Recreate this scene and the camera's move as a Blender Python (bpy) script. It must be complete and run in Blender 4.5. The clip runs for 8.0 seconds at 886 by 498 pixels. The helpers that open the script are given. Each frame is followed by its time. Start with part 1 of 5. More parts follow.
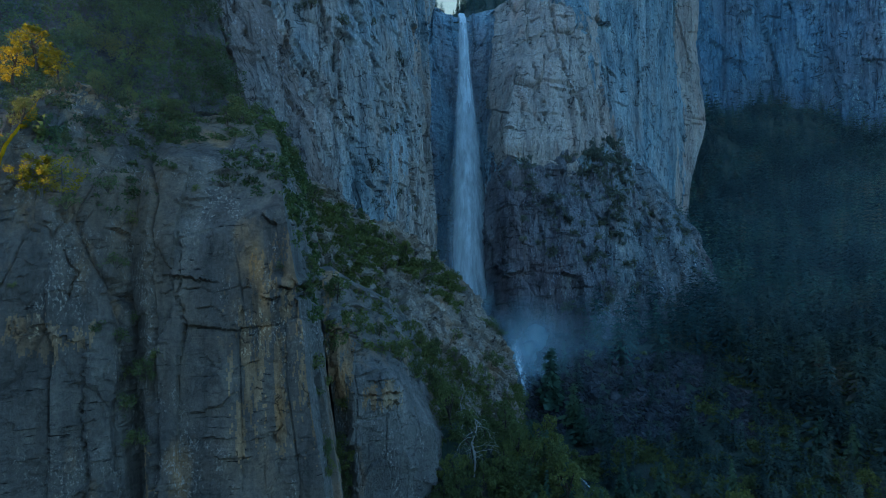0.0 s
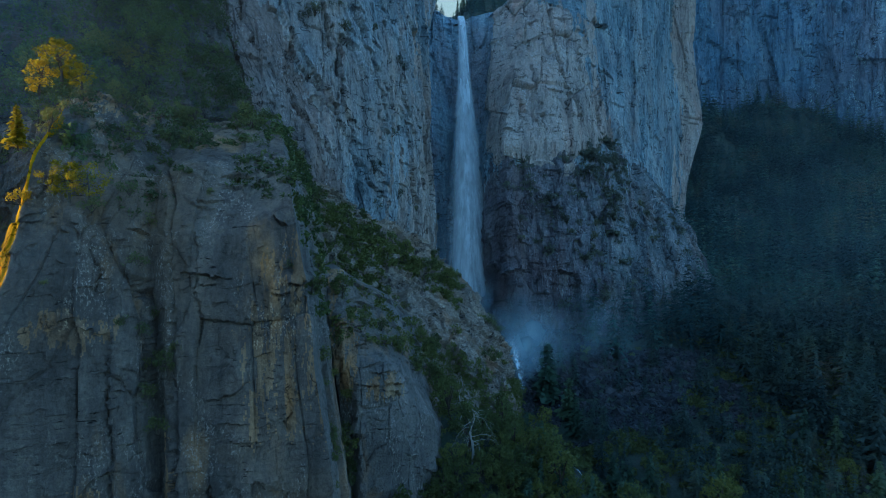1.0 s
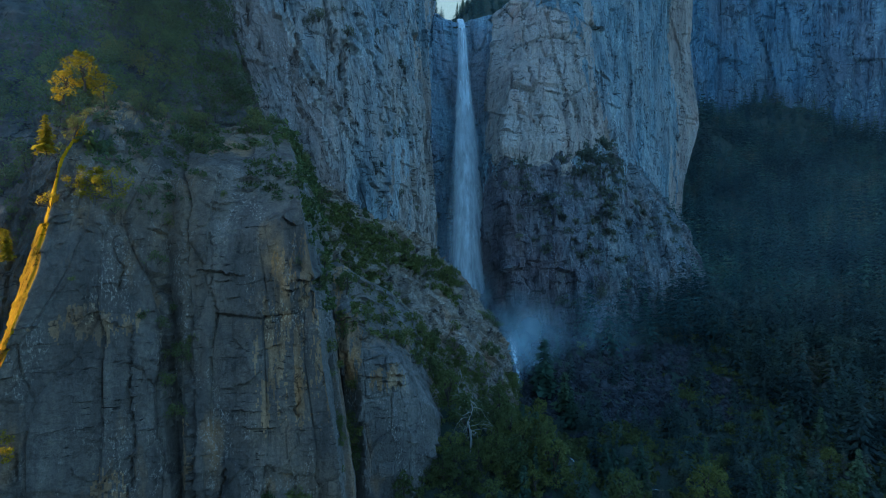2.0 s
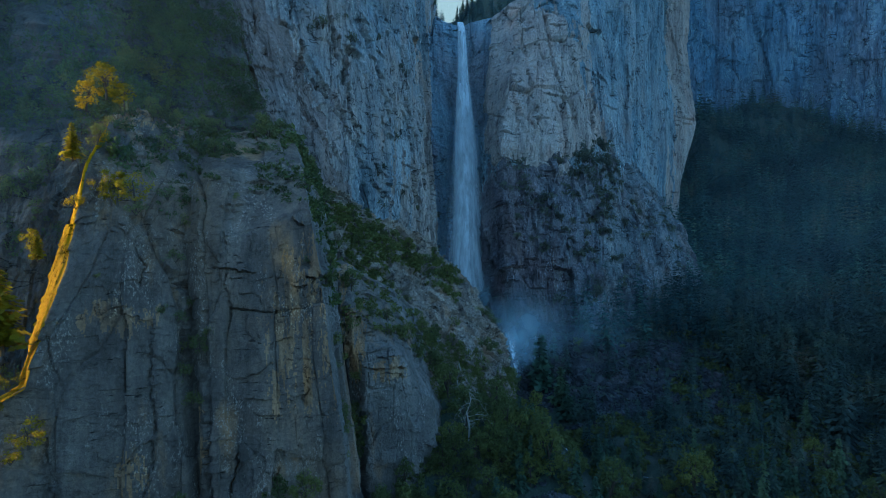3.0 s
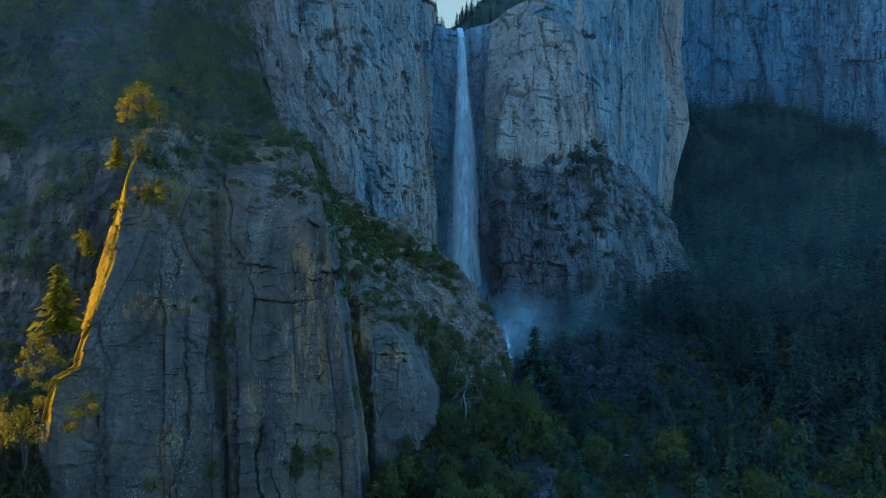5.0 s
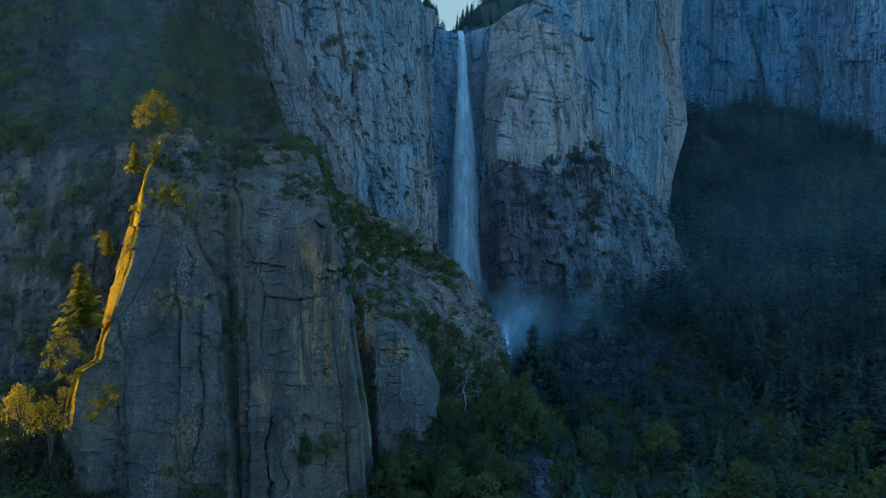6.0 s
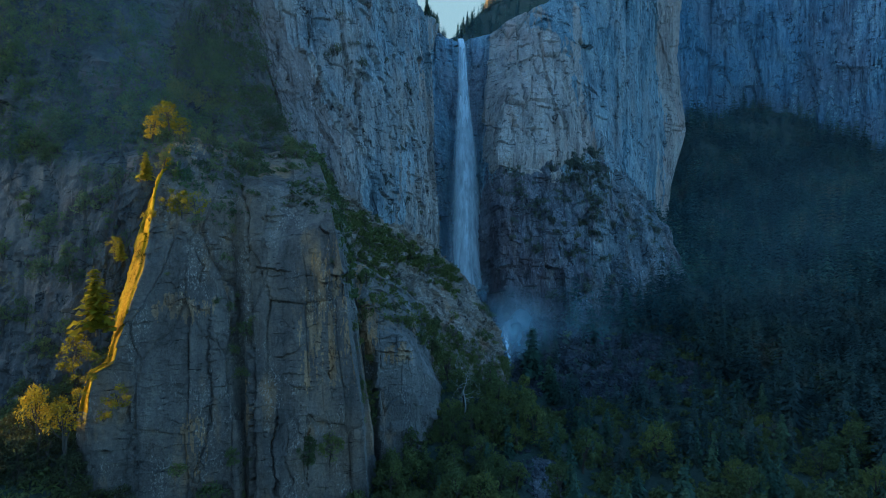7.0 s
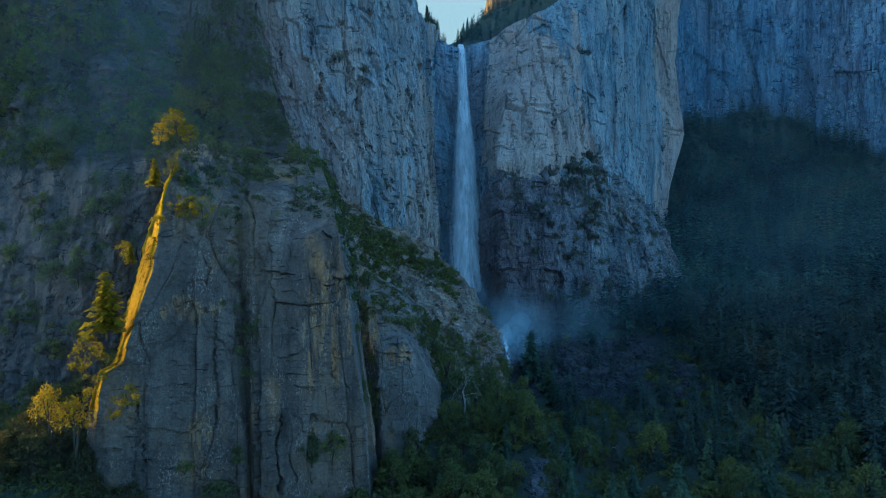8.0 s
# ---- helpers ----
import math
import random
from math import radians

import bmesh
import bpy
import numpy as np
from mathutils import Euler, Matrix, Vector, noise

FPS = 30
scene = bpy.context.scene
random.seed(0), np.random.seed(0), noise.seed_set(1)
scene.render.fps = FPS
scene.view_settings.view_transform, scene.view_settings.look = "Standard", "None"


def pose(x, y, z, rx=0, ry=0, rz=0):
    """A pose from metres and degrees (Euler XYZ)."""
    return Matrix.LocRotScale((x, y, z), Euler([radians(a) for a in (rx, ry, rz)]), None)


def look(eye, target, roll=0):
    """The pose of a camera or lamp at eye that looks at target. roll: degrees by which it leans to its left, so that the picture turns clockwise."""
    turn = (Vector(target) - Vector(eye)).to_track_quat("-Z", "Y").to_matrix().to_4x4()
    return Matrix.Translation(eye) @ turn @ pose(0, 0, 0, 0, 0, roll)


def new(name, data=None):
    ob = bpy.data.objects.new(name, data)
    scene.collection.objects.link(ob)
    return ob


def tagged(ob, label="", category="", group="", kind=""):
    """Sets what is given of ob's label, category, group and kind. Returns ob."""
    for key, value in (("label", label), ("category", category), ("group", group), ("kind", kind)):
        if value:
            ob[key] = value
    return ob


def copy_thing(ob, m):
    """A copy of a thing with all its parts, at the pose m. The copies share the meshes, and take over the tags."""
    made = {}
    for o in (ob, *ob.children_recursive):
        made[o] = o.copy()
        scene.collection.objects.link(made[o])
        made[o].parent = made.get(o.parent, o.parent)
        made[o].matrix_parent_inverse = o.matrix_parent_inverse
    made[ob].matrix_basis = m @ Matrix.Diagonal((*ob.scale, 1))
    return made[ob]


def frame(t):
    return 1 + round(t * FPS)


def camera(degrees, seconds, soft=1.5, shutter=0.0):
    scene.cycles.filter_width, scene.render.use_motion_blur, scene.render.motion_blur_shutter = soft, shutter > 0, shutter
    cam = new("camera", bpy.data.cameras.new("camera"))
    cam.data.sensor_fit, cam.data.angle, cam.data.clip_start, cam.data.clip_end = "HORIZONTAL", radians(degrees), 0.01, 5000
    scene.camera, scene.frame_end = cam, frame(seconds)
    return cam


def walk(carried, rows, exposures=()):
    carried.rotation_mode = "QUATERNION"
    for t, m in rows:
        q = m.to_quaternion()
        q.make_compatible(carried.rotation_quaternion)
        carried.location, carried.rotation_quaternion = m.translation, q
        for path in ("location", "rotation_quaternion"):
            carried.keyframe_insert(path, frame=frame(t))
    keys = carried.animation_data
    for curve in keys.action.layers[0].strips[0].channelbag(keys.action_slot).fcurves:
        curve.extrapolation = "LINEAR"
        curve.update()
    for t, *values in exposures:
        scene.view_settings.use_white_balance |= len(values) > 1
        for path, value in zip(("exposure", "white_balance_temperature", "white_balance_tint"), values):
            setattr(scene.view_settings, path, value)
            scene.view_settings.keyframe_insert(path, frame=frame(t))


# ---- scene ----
cam = camera(77.7, 8.0, soft=0.75)
METRES, EYE, TILT, LEAN, TURN = 62.0, 100.0, 0.0, 0.0, 0.0
ROWS = [
    (0.0, 0.0, 0.0, 0.0, 0.0, 0.0, 0.0),
    (0.5, 0.0027, -0.0646, 0.0022, 0.02, -0.11, 0.02),
    (1.0, 0.0056, -0.1303, 0.0049, 0.04, -0.21, 0.02),
    (1.5, 0.0086, -0.1973, 0.006, 0.06, -0.31, 0.04),
    (3.0, 0.0186, -0.4064, 0.0084, 0.18, -0.54, 0.08),
    (3.5, 0.0215, -0.4791, 0.011, 0.19, -0.66, 0.07),
    (4.0, 0.0247, -0.5527, 0.0132, 0.23, -0.74, 0.08),
    (4.5, 0.028, -0.6264, 0.015, 0.25, -0.81, 0.08),
    (6.0, 0.0351, -0.8339, 0.0269, 0.39, -1.07, 0.05),
    (6.5, 0.0366, -0.8822, 0.0309, 0.44, -0.92, 0.07),
    (7.0, 0.0386, -0.9205, 0.0351, 0.49, -0.64, 0.06),
    (7.5, 0.0415, -0.957, 0.0358, 0.54, -0.38, 0.08),
    (8.0, 0.042, -0.998, 0.0384, 0.53, -0.32, 0.06),
]
EXPOSURE = 1.78
walk(cam, [(t, pose(0, 0, EYE, TILT, LEAN, TURN) @ pose(METRES * x, METRES * y, METRES * z, 90 + pitch, roll, yaw)) for t, x, y, z, yaw, pitch, roll in ROWS],
     [(t, EXPOSURE + stops, kelvin, -8) for t, stops, kelvin in ((0.0, -0.05, 4520), (4.5, 0.0, 4400), (6.0, -0.12, 4350), (6.8, -0.1, 4330), (8.0, 0.05, 4330))])

# ---- light: clear dusk sky and a last low sun from the west ----
SUN_EL = 11.0
SUN_SIDE = 0.15          # how far north of west the sun stands
world = bpy.data.worlds.new("dusk_sky")
scene.world = world
world.use_nodes = True
wn = world.node_tree
wn.nodes.clear()
sky = wn.nodes.new("ShaderNodeTexSky")
sky.sky_type = "NISHITA"
sky.sun_disc = False
sky.sun_elevation = radians(SUN_EL)
sky.sun_rotation = math.atan2(-1.0, SUN_SIDE)
sky.altitude, sky.air_density, sky.dust_density, sky.ozone_density = 1200, 1.0, 5.0, 0.8
bg = wn.nodes.new("ShaderNodeBackground")
bg.inputs["Strength"].default_value = 0.12
wo = wn.nodes.new("ShaderNodeOutputWorld")
wn.links.new(sky.outputs[0], bg.inputs[0])
wn.links.new(bg.outputs[0], wo.inputs[0])
sun = new("sun", bpy.data.lights.new("sun", "SUN"))
sun.data.energy, sun.data.angle, sun.data.color = 3.0, radians(0.5), (1.0, 0.5, 0.01)
TO_SUN = Vector((-1.0, SUN_SIDE, 0)).normalized() * math.cos(radians(SUN_EL)) + Vector((0, 0, math.sin(radians(SUN_EL))))
sun.matrix_world = look(TO_SUN * 900, (0, 0, 0))


# ---- materials ----
def sky_glow(name):
    """Glowing sheet material, added to make the sky in the notch paler."""
    m = bpy.data.materials.new(name)
    m.use_nodes = True
    nt = m.node_tree
    nt.nodes.clear()
    e = nt.nodes.new("ShaderNodeEmission")
    e.inputs["Color"].default_value, e.inputs["Strength"].default_value = (0.52, 0.54, 0.46, 1), 0.32
    o = nt.nodes.new("ShaderNodeOutputMaterial")
    nt.links.new(e.outputs[0], o.inputs[0])
    return m


def ramp(nt, src, stops):
    r = nt.nodes.new("ShaderNodeValToRGB")
    r.color_ramp.elements[0].position, r.color_ramp.elements[0].color = stops[0][0], (*stops[0][1], 1)
    r.color_ramp.elements[1].position, r.color_ramp.elements[1].color = stops[-1][0], (*stops[-1][1], 1)
    for p, c in stops[1:-1]:
        r.color_ramp.elements.new(p).color = (*c, 1)
    nt.links.new(src, r.inputs[0])
    return r.outputs[0]


def noise_node(nt, vec, scale, detail=6, rough=0.6, stretch=(1, 1, 1), shift=(0, 0, 0), slant=0.0):
    m = nt.nodes.new("ShaderNodeMapping")
    if slant:
        turn = nt.nodes.new("ShaderNodeMapping")
        turn.inputs["Rotation"].default_value = (0, slant, 0)
        nt.links.new(vec, turn.inputs[0])
        vec = turn.outputs[0]
    m.inputs["Scale"].default_value, m.inputs["Location"].default_value = stretch, shift
    nt.links.new(vec, m.inputs[0])
    n = nt.nodes.new("ShaderNodeTexNoise")
    n.inputs["Scale"].default_value, n.inputs["Detail"].default_value, n.inputs["Roughness"].default_value = scale, detail, rough
    nt.links.new(m.outputs[0], n.inputs["Vector"])
    return n.outputs[0]


def mix(nt, fac, a, b, mode="MIX"):
    m = nt.nodes.new("ShaderNodeMix")
    m.data_type, m.blend_type = "RGBA", mode
    for sock, v in ((m.inputs[0], fac), (m.inputs[6], a), (m.inputs[7], b)):
        if isinstance(v, (int, float)):
            sock.default_value = v
        elif isinstance(v, tuple):
            sock.default_value = (*v, 1)
        else:
            nt.links.new(v, sock)
    return m.outputs[2]


def blank(name):
    m = bpy.data.materials.new(name)
    m.use_nodes = True
    nt = m.node_tree
    p = nt.nodes["Principled BSDF"]
    tc = nt.nodes.new("ShaderNodeTexCoord")
    return m, nt, p, tc.outputs["Object"]


def rock(name, base, light, dark, stain, stain_amount=0.5, tan=(0.3, 0.24, 0.18), rough=0.85, grain=1.0, streak=1.0, crack=0.85, mottle=0.9, lichen=0.85, flutes=0.0, slant=0.0, spec=0.25, ticks=0.0):
    """Jointed granite: tone and colour patches, run-off streaks, iron stains, pale lichen, hairline joints, fine relief."""
    m, nt, p, vec = blank(name)
    tone = noise_node(nt, vec, 0.05 * grain, 5, 0.65, (1, 1, 0.6))
    c = ramp(nt, tone, [(0.32, dark), (0.5, base), (0.68, light)])
    hue = noise_node(nt, vec, 0.035 * grain, 4, 0.6, (1, 1, 0.55), (13, 3, 8))
    c = mix(nt, ramp(nt, hue, [(0.46, (0, 0, 0)), (0.62, (0.75, 0.75, 0.75))]), c, tan)
    fine = noise_node(nt, vec, 1.1 * grain, 9, 0.78)
    c = mix(nt, mottle, c, ramp(nt, fine, [(0.3, (0.4, 0.4, 0.42)), (0.5, (0.95, 0.95, 0.95)), (0.7, (1.6, 1.57, 1.5))]), "MULTIPLY")
    run = noise_node(nt, vec, 0.2 * grain, 6, 0.65, (1, 1, 0.07))
    c = mix(nt, 0.9 * streak, c, ramp(nt, run, [(0.34, (0.38, 0.39, 0.42)), (0.5, (1, 1, 1)), (0.7, (1.35, 1.3, 1.2))]), "MULTIPLY")
    rust = noise_node(nt, vec, 0.09 * grain, 5, 0.6, (1, 1, 0.35), (31, 7, 3))
    c = mix(nt, ramp(nt, rust, [(0.56, (0, 0, 0)), (0.68, (stain_amount,) * 3)]), c, mix(nt, 0.8, stain, ramp(nt, fine, [(0.3, (0.5, 0.5, 0.5)), (0.7, (1.4, 1.4, 1.4))]), "MULTIPLY"))
    spots = noise_node(nt, vec, 1.7 * grain, 6, 0.8, (1, 1, 0.6), (5, 50, 9))
    where = noise_node(nt, vec, 0.13 * grain, 4, 0.65, (1, 1, 0.45), (15, 2, 29))
    speck = mix(nt, 1.0, ramp(nt, spots, [(0.53, (0, 0, 0)), (0.6, (lichen,) * 3)]), ramp(nt, where, [(0.51, (0, 0, 0)), (0.61, (1, 1, 1))]), "MULTIPLY")
    c = mix(nt, speck, c, tuple(min(0.62, v * 1.7) for v in light))
    # hairline joints: tall upright ones, and short level ones
    nz = nt.nodes.new("ShaderNodeTexNoise")
    nz.inputs["Scale"].default_value, nz.inputs["Detail"].default_value = 0.35 * grain, 5
    nt.links.new(vec, nz.inputs["Vector"])
    for sx, sz, width, shift in ((0.22, 0.07, 0.055, 5), (0.1, 0.36, 0.09, 17)):
        mp = nt.nodes.new("ShaderNodeMapping")
        mp.inputs["Scale"].default_value = (sx * grain, sx * grain, sz * grain)
        nt.links.new(vec, mp.inputs[0])
        warp = nt.nodes.new("ShaderNodeMix")
        warp.data_type, warp.blend_type = "RGBA", "ADD"
        warp.inputs[0].default_value = 0.8
        nt.links.new(mp.outputs[0], warp.inputs[6])
        nt.links.new(nz.outputs["Color"], warp.inputs[7])
        vo = nt.nodes.new("ShaderNodeTexVoronoi")
        vo.feature = "DISTANCE_TO_EDGE"
        vo.inputs["Scale"].default_value = 1.0
        nt.links.new(warp.outputs[2], vo.inputs["Vector"])
        line = ramp(nt, vo.outputs["Distance"], [(0.0, (1 - crack,) * 3), (width * 0.5, (0.75, 0.75, 0.75)), (width, (1, 1, 1))])
        thin = noise_node(nt, vec, 0.16 * grain, 4, 0.6, (1, 1, 1), (2, 20, shift))
        c = mix(nt, ramp(nt, thin, [(0.545, (0, 0, 0)), (0.6, (1, 1, 1))]), c, mix(nt, 1.0, c, line, "MULTIPLY"))
    # flutes: short narrow cracks that run down the face, in belts, with pale edges beside them
    relief = noise_node(nt, vec, 0.8 * grain, 10, 0.72, (1, 1, 0.75))
    if flutes:
        belt = noise_node(nt, vec, 0.05 * grain, 3, 0.6, (1, 1, 0.5), (40, 11, 6))
        belt = ramp(nt, belt, [(0.36, (0.15, 0.15, 0.15)), (0.58, (flutes,) * 3)])
        for scale, tall, shift in ((1.25, 0.13, 3), (0.55, 0.09, 19)):
            fl = noise_node(nt, vec, scale * grain, 5, 0.62, (1, 1, tall), (shift, 8, 1), slant)
            c = mix(nt, belt, c, mix(nt, 1.0, c, ramp(nt, fl, [(0.35, (0.2, 0.2, 0.23)), (0.43, (1, 1, 1)), (0.58, (1, 1, 1)), (0.68, (1.5, 1.46, 1.38))]), "MULTIPLY"))
            relief = mix(nt, 1.0, relief, ramp(nt, fl, [(0.32, (0, 0, 0)), (0.42, (1, 1, 1))]), "MULTIPLY")
    if ticks:  # short level partings between the slabs, here and there
        lie = noise_node(nt, vec, 0.09 * grain, 3, 0.6, (1, 1, 0.8), (3, 44, 16))
        lie = ramp(nt, lie, [(0.44, (0, 0, 0)), (0.56, (ticks,) * 3)])
        tk = noise_node(nt, vec, 1.5 * grain, 4, 0.55, (0.16, 0.16, 1), (7, 2, 30))
        c = mix(nt, lie, c, mix(nt, 1.0, c, ramp(nt, tk, [(0.31, (0.12, 0.12, 0.13)), (0.35, (1, 1, 1)), (0.62, (1, 1, 1)), (0.7, (1.35, 1.33, 1.28))]), "MULTIPLY"))
        relief = mix(nt, 1.0, relief, ramp(nt, tk, [(0.3, (0, 0, 0)), (0.36, (1, 1, 1))]), "MULTIPLY")
    nt.links.new(c, p.inputs["Base Color"])
    p.inputs["Roughness"].default_value = rough
    p.inputs["Specular IOR Level"].default_value = spec
    b = nt.nodes.new("ShaderNodeBump")
    b.inputs["Strength"].default_value, b.inputs["Distance"].default_value = 1.0, 1.1 / grain
    nt.links.new(relief, b.inputs["Height"])
    nt.links.new(b.outputs[0], p.inputs["Normal"])
    return m


def foliage(name, dark, light, gloss=0.55, trans=0.25, stands=0.0, size=0.13, upright=1.0):
    """Leaves: tone varies from clump to clump and from plant to plant."""
    m, nt, p, vec = blank(name)
    g = nt.nodes.new("ShaderNodeNewGeometry")
    oi = nt.nodes.new("ShaderNodeObjectInfo")
    isl = ramp(nt, g.outputs["Random Per Island"], [(0.0, dark), (1.0, light)])
    c = mix(nt, 0.8, isl, ramp(nt, oi.outputs["Random"], [(0.0, (0.6, 0.66, 0.7)), (0.5, (1, 1, 1)), (1.0, (1.45, 1.3, 0.95))]), "MULTIPLY")
    big = noise_node(nt, vec, size, 4, 0.6, (1, 1, upright))
    c = mix(nt, stands, c, ramp(nt, big, [(0.35, (0.45, 0.5, 0.55)), (0.5, (0.95, 1, 0.95)), (0.65, (1.7, 1.5, 1.15))]), "MULTIPLY")
    tracts = noise_node(nt, vec, size * 0.22, 3, 0.55, (1, 1, 1), (7, 3, 0))
    c = mix(nt, stands * 0.9, c, ramp(nt, tracts, [(0.36, (0.42, 0.46, 0.52)), (0.5, (1, 1, 1)), (0.6, (1.5, 1.45, 1.2)), (0.68, (2.2, 1.3, 1.0))]), "MULTIPLY")
    nt.links.new(c, p.inputs["Base Color"])
    p.inputs["Roughness"].default_value = gloss
    p.inputs["Specular IOR Level"].default_value = 0.2
    t = nt.nodes.new("ShaderNodeBsdfTranslucent")
    nt.links.new(c, t.inputs["Color"])
    mx = nt.nodes.new("ShaderNodeMixShader")
    mx.inputs[0].default_value = trans
    nt.links.new(p.outputs[0], mx.inputs[1])
    nt.links.new(t.outputs[0], mx.inputs[2])
    nt.links.new(mx.outputs[0], nt.nodes["Material Output"].inputs["Surface"])
    return m


def bark(name, a, b):
    m, nt, p, vec = blank(name)
    n = noise_node(nt, vec, 2.5, 6, 0.7, (1, 1, 0.2))
    nt.links.new(ramp(nt, n, [(0.3, a), (0.7, b)]), p.inputs["Base Color"])
    p.inputs["Roughness"].default_value = 0.9
    return m


def earth(name):
    """Forest floor: duff, moss and grey scree."""
    m, nt, p, vec = blank(name)
    n = noise_node(nt, vec, 0.06, 8, 0.65)
    c = ramp(nt, n, [(0.3, (0.03, 0.045, 0.03)), (0.5, (0.05, 0.065, 0.045)), (0.65, (0.075, 0.08, 0.065)), (0.78, (0.13, 0.13, 0.125))])
    f = noise_node(nt, vec, 0.9, 8, 0.75)
    c = mix(nt, 0.8, c, ramp(nt, f, [(0.3, (0.4, 0.4, 0.4)), (0.7, (1.5, 1.5, 1.5))]), "MULTIPLY")
    nt.links.new(c, p.inputs["Base Color"])
    p.inputs["Roughness"].default_value = 0.95
    b = nt.nodes.new("ShaderNodeBump")
    b.inputs["Strength"].default_value, b.inputs["Distance"].default_value = 0.8, 1.0
    nt.links.new(f, b.inputs["Height"])
    nt.links.new(b.outputs[0], p.inputs["Normal"])
    return m


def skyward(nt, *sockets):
    """Fixed shading normal, mostly upward, that makes water, spray and haze render brighter."""
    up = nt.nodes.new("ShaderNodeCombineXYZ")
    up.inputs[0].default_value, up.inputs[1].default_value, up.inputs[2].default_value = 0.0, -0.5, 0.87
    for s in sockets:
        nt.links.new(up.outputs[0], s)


def water(name, streak, edge, cover, floor=0.12, head=0.01, tint=(0.88, 0.93, 0.96)):
    """White water: opaque threads with gaps between them, thinning out to the sides of the sheet (its UV)."""
    m, nt, p, vec = blank(name)
    uv = nt.nodes.new("ShaderNodeTexCoord").outputs["UV"]
    sep = nt.nodes.new("ShaderNodeSeparateXYZ")
    nt.links.new(uv, sep.inputs[0])
    side = ramp(nt, sep.outputs[0], [(0.0, (0, 0, 0)), (edge, (1, 1, 1)), (1 - edge, (1, 1, 1)), (1.0, (0, 0, 0))])
    ends = ramp(nt, sep.outputs[1], [(0.0, (0, 0, 0)), (0.15, (1, 1, 1)), (1 - head, (1, 1, 1)), (1.0, (0, 0, 0) if head > 0.02 else (1, 1, 1))])
    n = noise_node(nt, vec, streak, 6, 0.65, (1, 1, 0.06))
    thread = ramp(nt, n, [(0.5 - cover * 0.35, (floor,) * 3), (0.62, (1, 1, 1))])
    wide = noise_node(nt, vec, streak * 0.25, 3, 0.5, (1, 1, 0.15), (9, 4, 2))
    body = ramp(nt, wide, [(0.3, (0.85, 0.85, 0.85)), (0.6, (1, 1, 1))])
    a = mix(nt, 1.0, mix(nt, 1.0, thread, side, "MULTIPLY"), mix(nt, 1.0, body, ends, "MULTIPLY"), "MULTIPLY")
    nt.links.new(a, p.inputs["Alpha"])
    nt.links.new(ramp(nt, n, [(0.3, tuple(v * 0.75 for v in tint)), (0.65, tint)]), p.inputs["Base Color"])
    p.inputs["Roughness"].default_value = 0.6
    p.inputs["Specular IOR Level"].default_value = 0.2
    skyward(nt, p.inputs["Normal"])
    return m


def vapour(name, density, size=0.07, gaps=0.4):
    """Spray: soft puffs, thickest at their middle (UV), torn by noise."""
    m, nt, p, vec = blank(name)
    uv = nt.nodes.new("ShaderNodeTexCoord").outputs["UV"]
    mp = nt.nodes.new("ShaderNodeMapping")
    mp.inputs["Location"].default_value, mp.inputs["Scale"].default_value = (-1, -1, 0), (2, 2, 0)
    nt.links.new(uv, mp.inputs[0])
    gr = nt.nodes.new("ShaderNodeTexGradient")
    gr.gradient_type = "SPHERICAL"
    nt.links.new(mp.outputs[0], gr.inputs[0])
    soft = ramp(nt, gr.outputs[1], [(0.0, (0, 0, 0)), (0.5, (0.35, 0.35, 0.35)), (1.0, (1, 1, 1))])
    torn = ramp(nt, noise_node(nt, vec, size, 4, 0.5), [(0.3, (gaps, gaps, gaps)), (0.65, (1, 1, 1))])
    a = mix(nt, 1.0, mix(nt, 1.0, soft, torn, "MULTIPLY"), (density,) * 3, "MULTIPLY")
    d = nt.nodes.new("ShaderNodeBsdfDiffuse")
    d.inputs[0].default_value = (0.7, 0.85, 0.95, 1)
    tl = nt.nodes.new("ShaderNodeBsdfTranslucent")
    tl.inputs[0].default_value = (0.7, 0.85, 0.95, 1)
    both = nt.nodes.new("ShaderNodeMixShader")
    both.inputs[0].default_value = 0.3
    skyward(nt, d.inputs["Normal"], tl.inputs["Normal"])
    nt.links.new(d.outputs[0], both.inputs[1])
    nt.links.new(tl.outputs[0], both.inputs[2])
    tr = nt.nodes.new("ShaderNodeBsdfTransparent")
    mx = nt.nodes.new("ShaderNodeMixShader")
    nt.links.new(a, mx.inputs[0])
    nt.links.new(tr.outputs[0], mx.inputs[1])
    nt.links.new(both.outputs[0], mx.inputs[2])
    nt.links.new(mx.outputs[0], nt.nodes["Material Output"].inputs["Surface"])
    return m


ROCK_NEAR = rock("dark_granite", (0.131, 0.115, 0.1), (0.226, 0.2, 0.172), (0.086, 0.077, 0.07), (0.33, 0.21, 0.1), 0.65, (0.19, 0.145, 0.1), streak=0.7, mottle=0.6, lichen=0.95, crack=0.25, ticks=0.9)
ROCK_PILLAR = rock("blocky_granite", (0.16, 0.15, 0.141), (0.25, 0.232, 0.212), (0.115, 0.107, 0.1), (0.34, 0.21, 0.1), 0.5, (0.18, 0.15, 0.12), streak=0.3, mottle=0.45, crack=0.3, ticks=0.9)
# wall rock: its own blue-grey, made bluer in place of distance haze
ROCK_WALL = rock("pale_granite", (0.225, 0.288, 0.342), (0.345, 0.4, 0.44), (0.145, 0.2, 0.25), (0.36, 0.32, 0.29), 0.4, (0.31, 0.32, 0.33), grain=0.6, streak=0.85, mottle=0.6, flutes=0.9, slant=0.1)
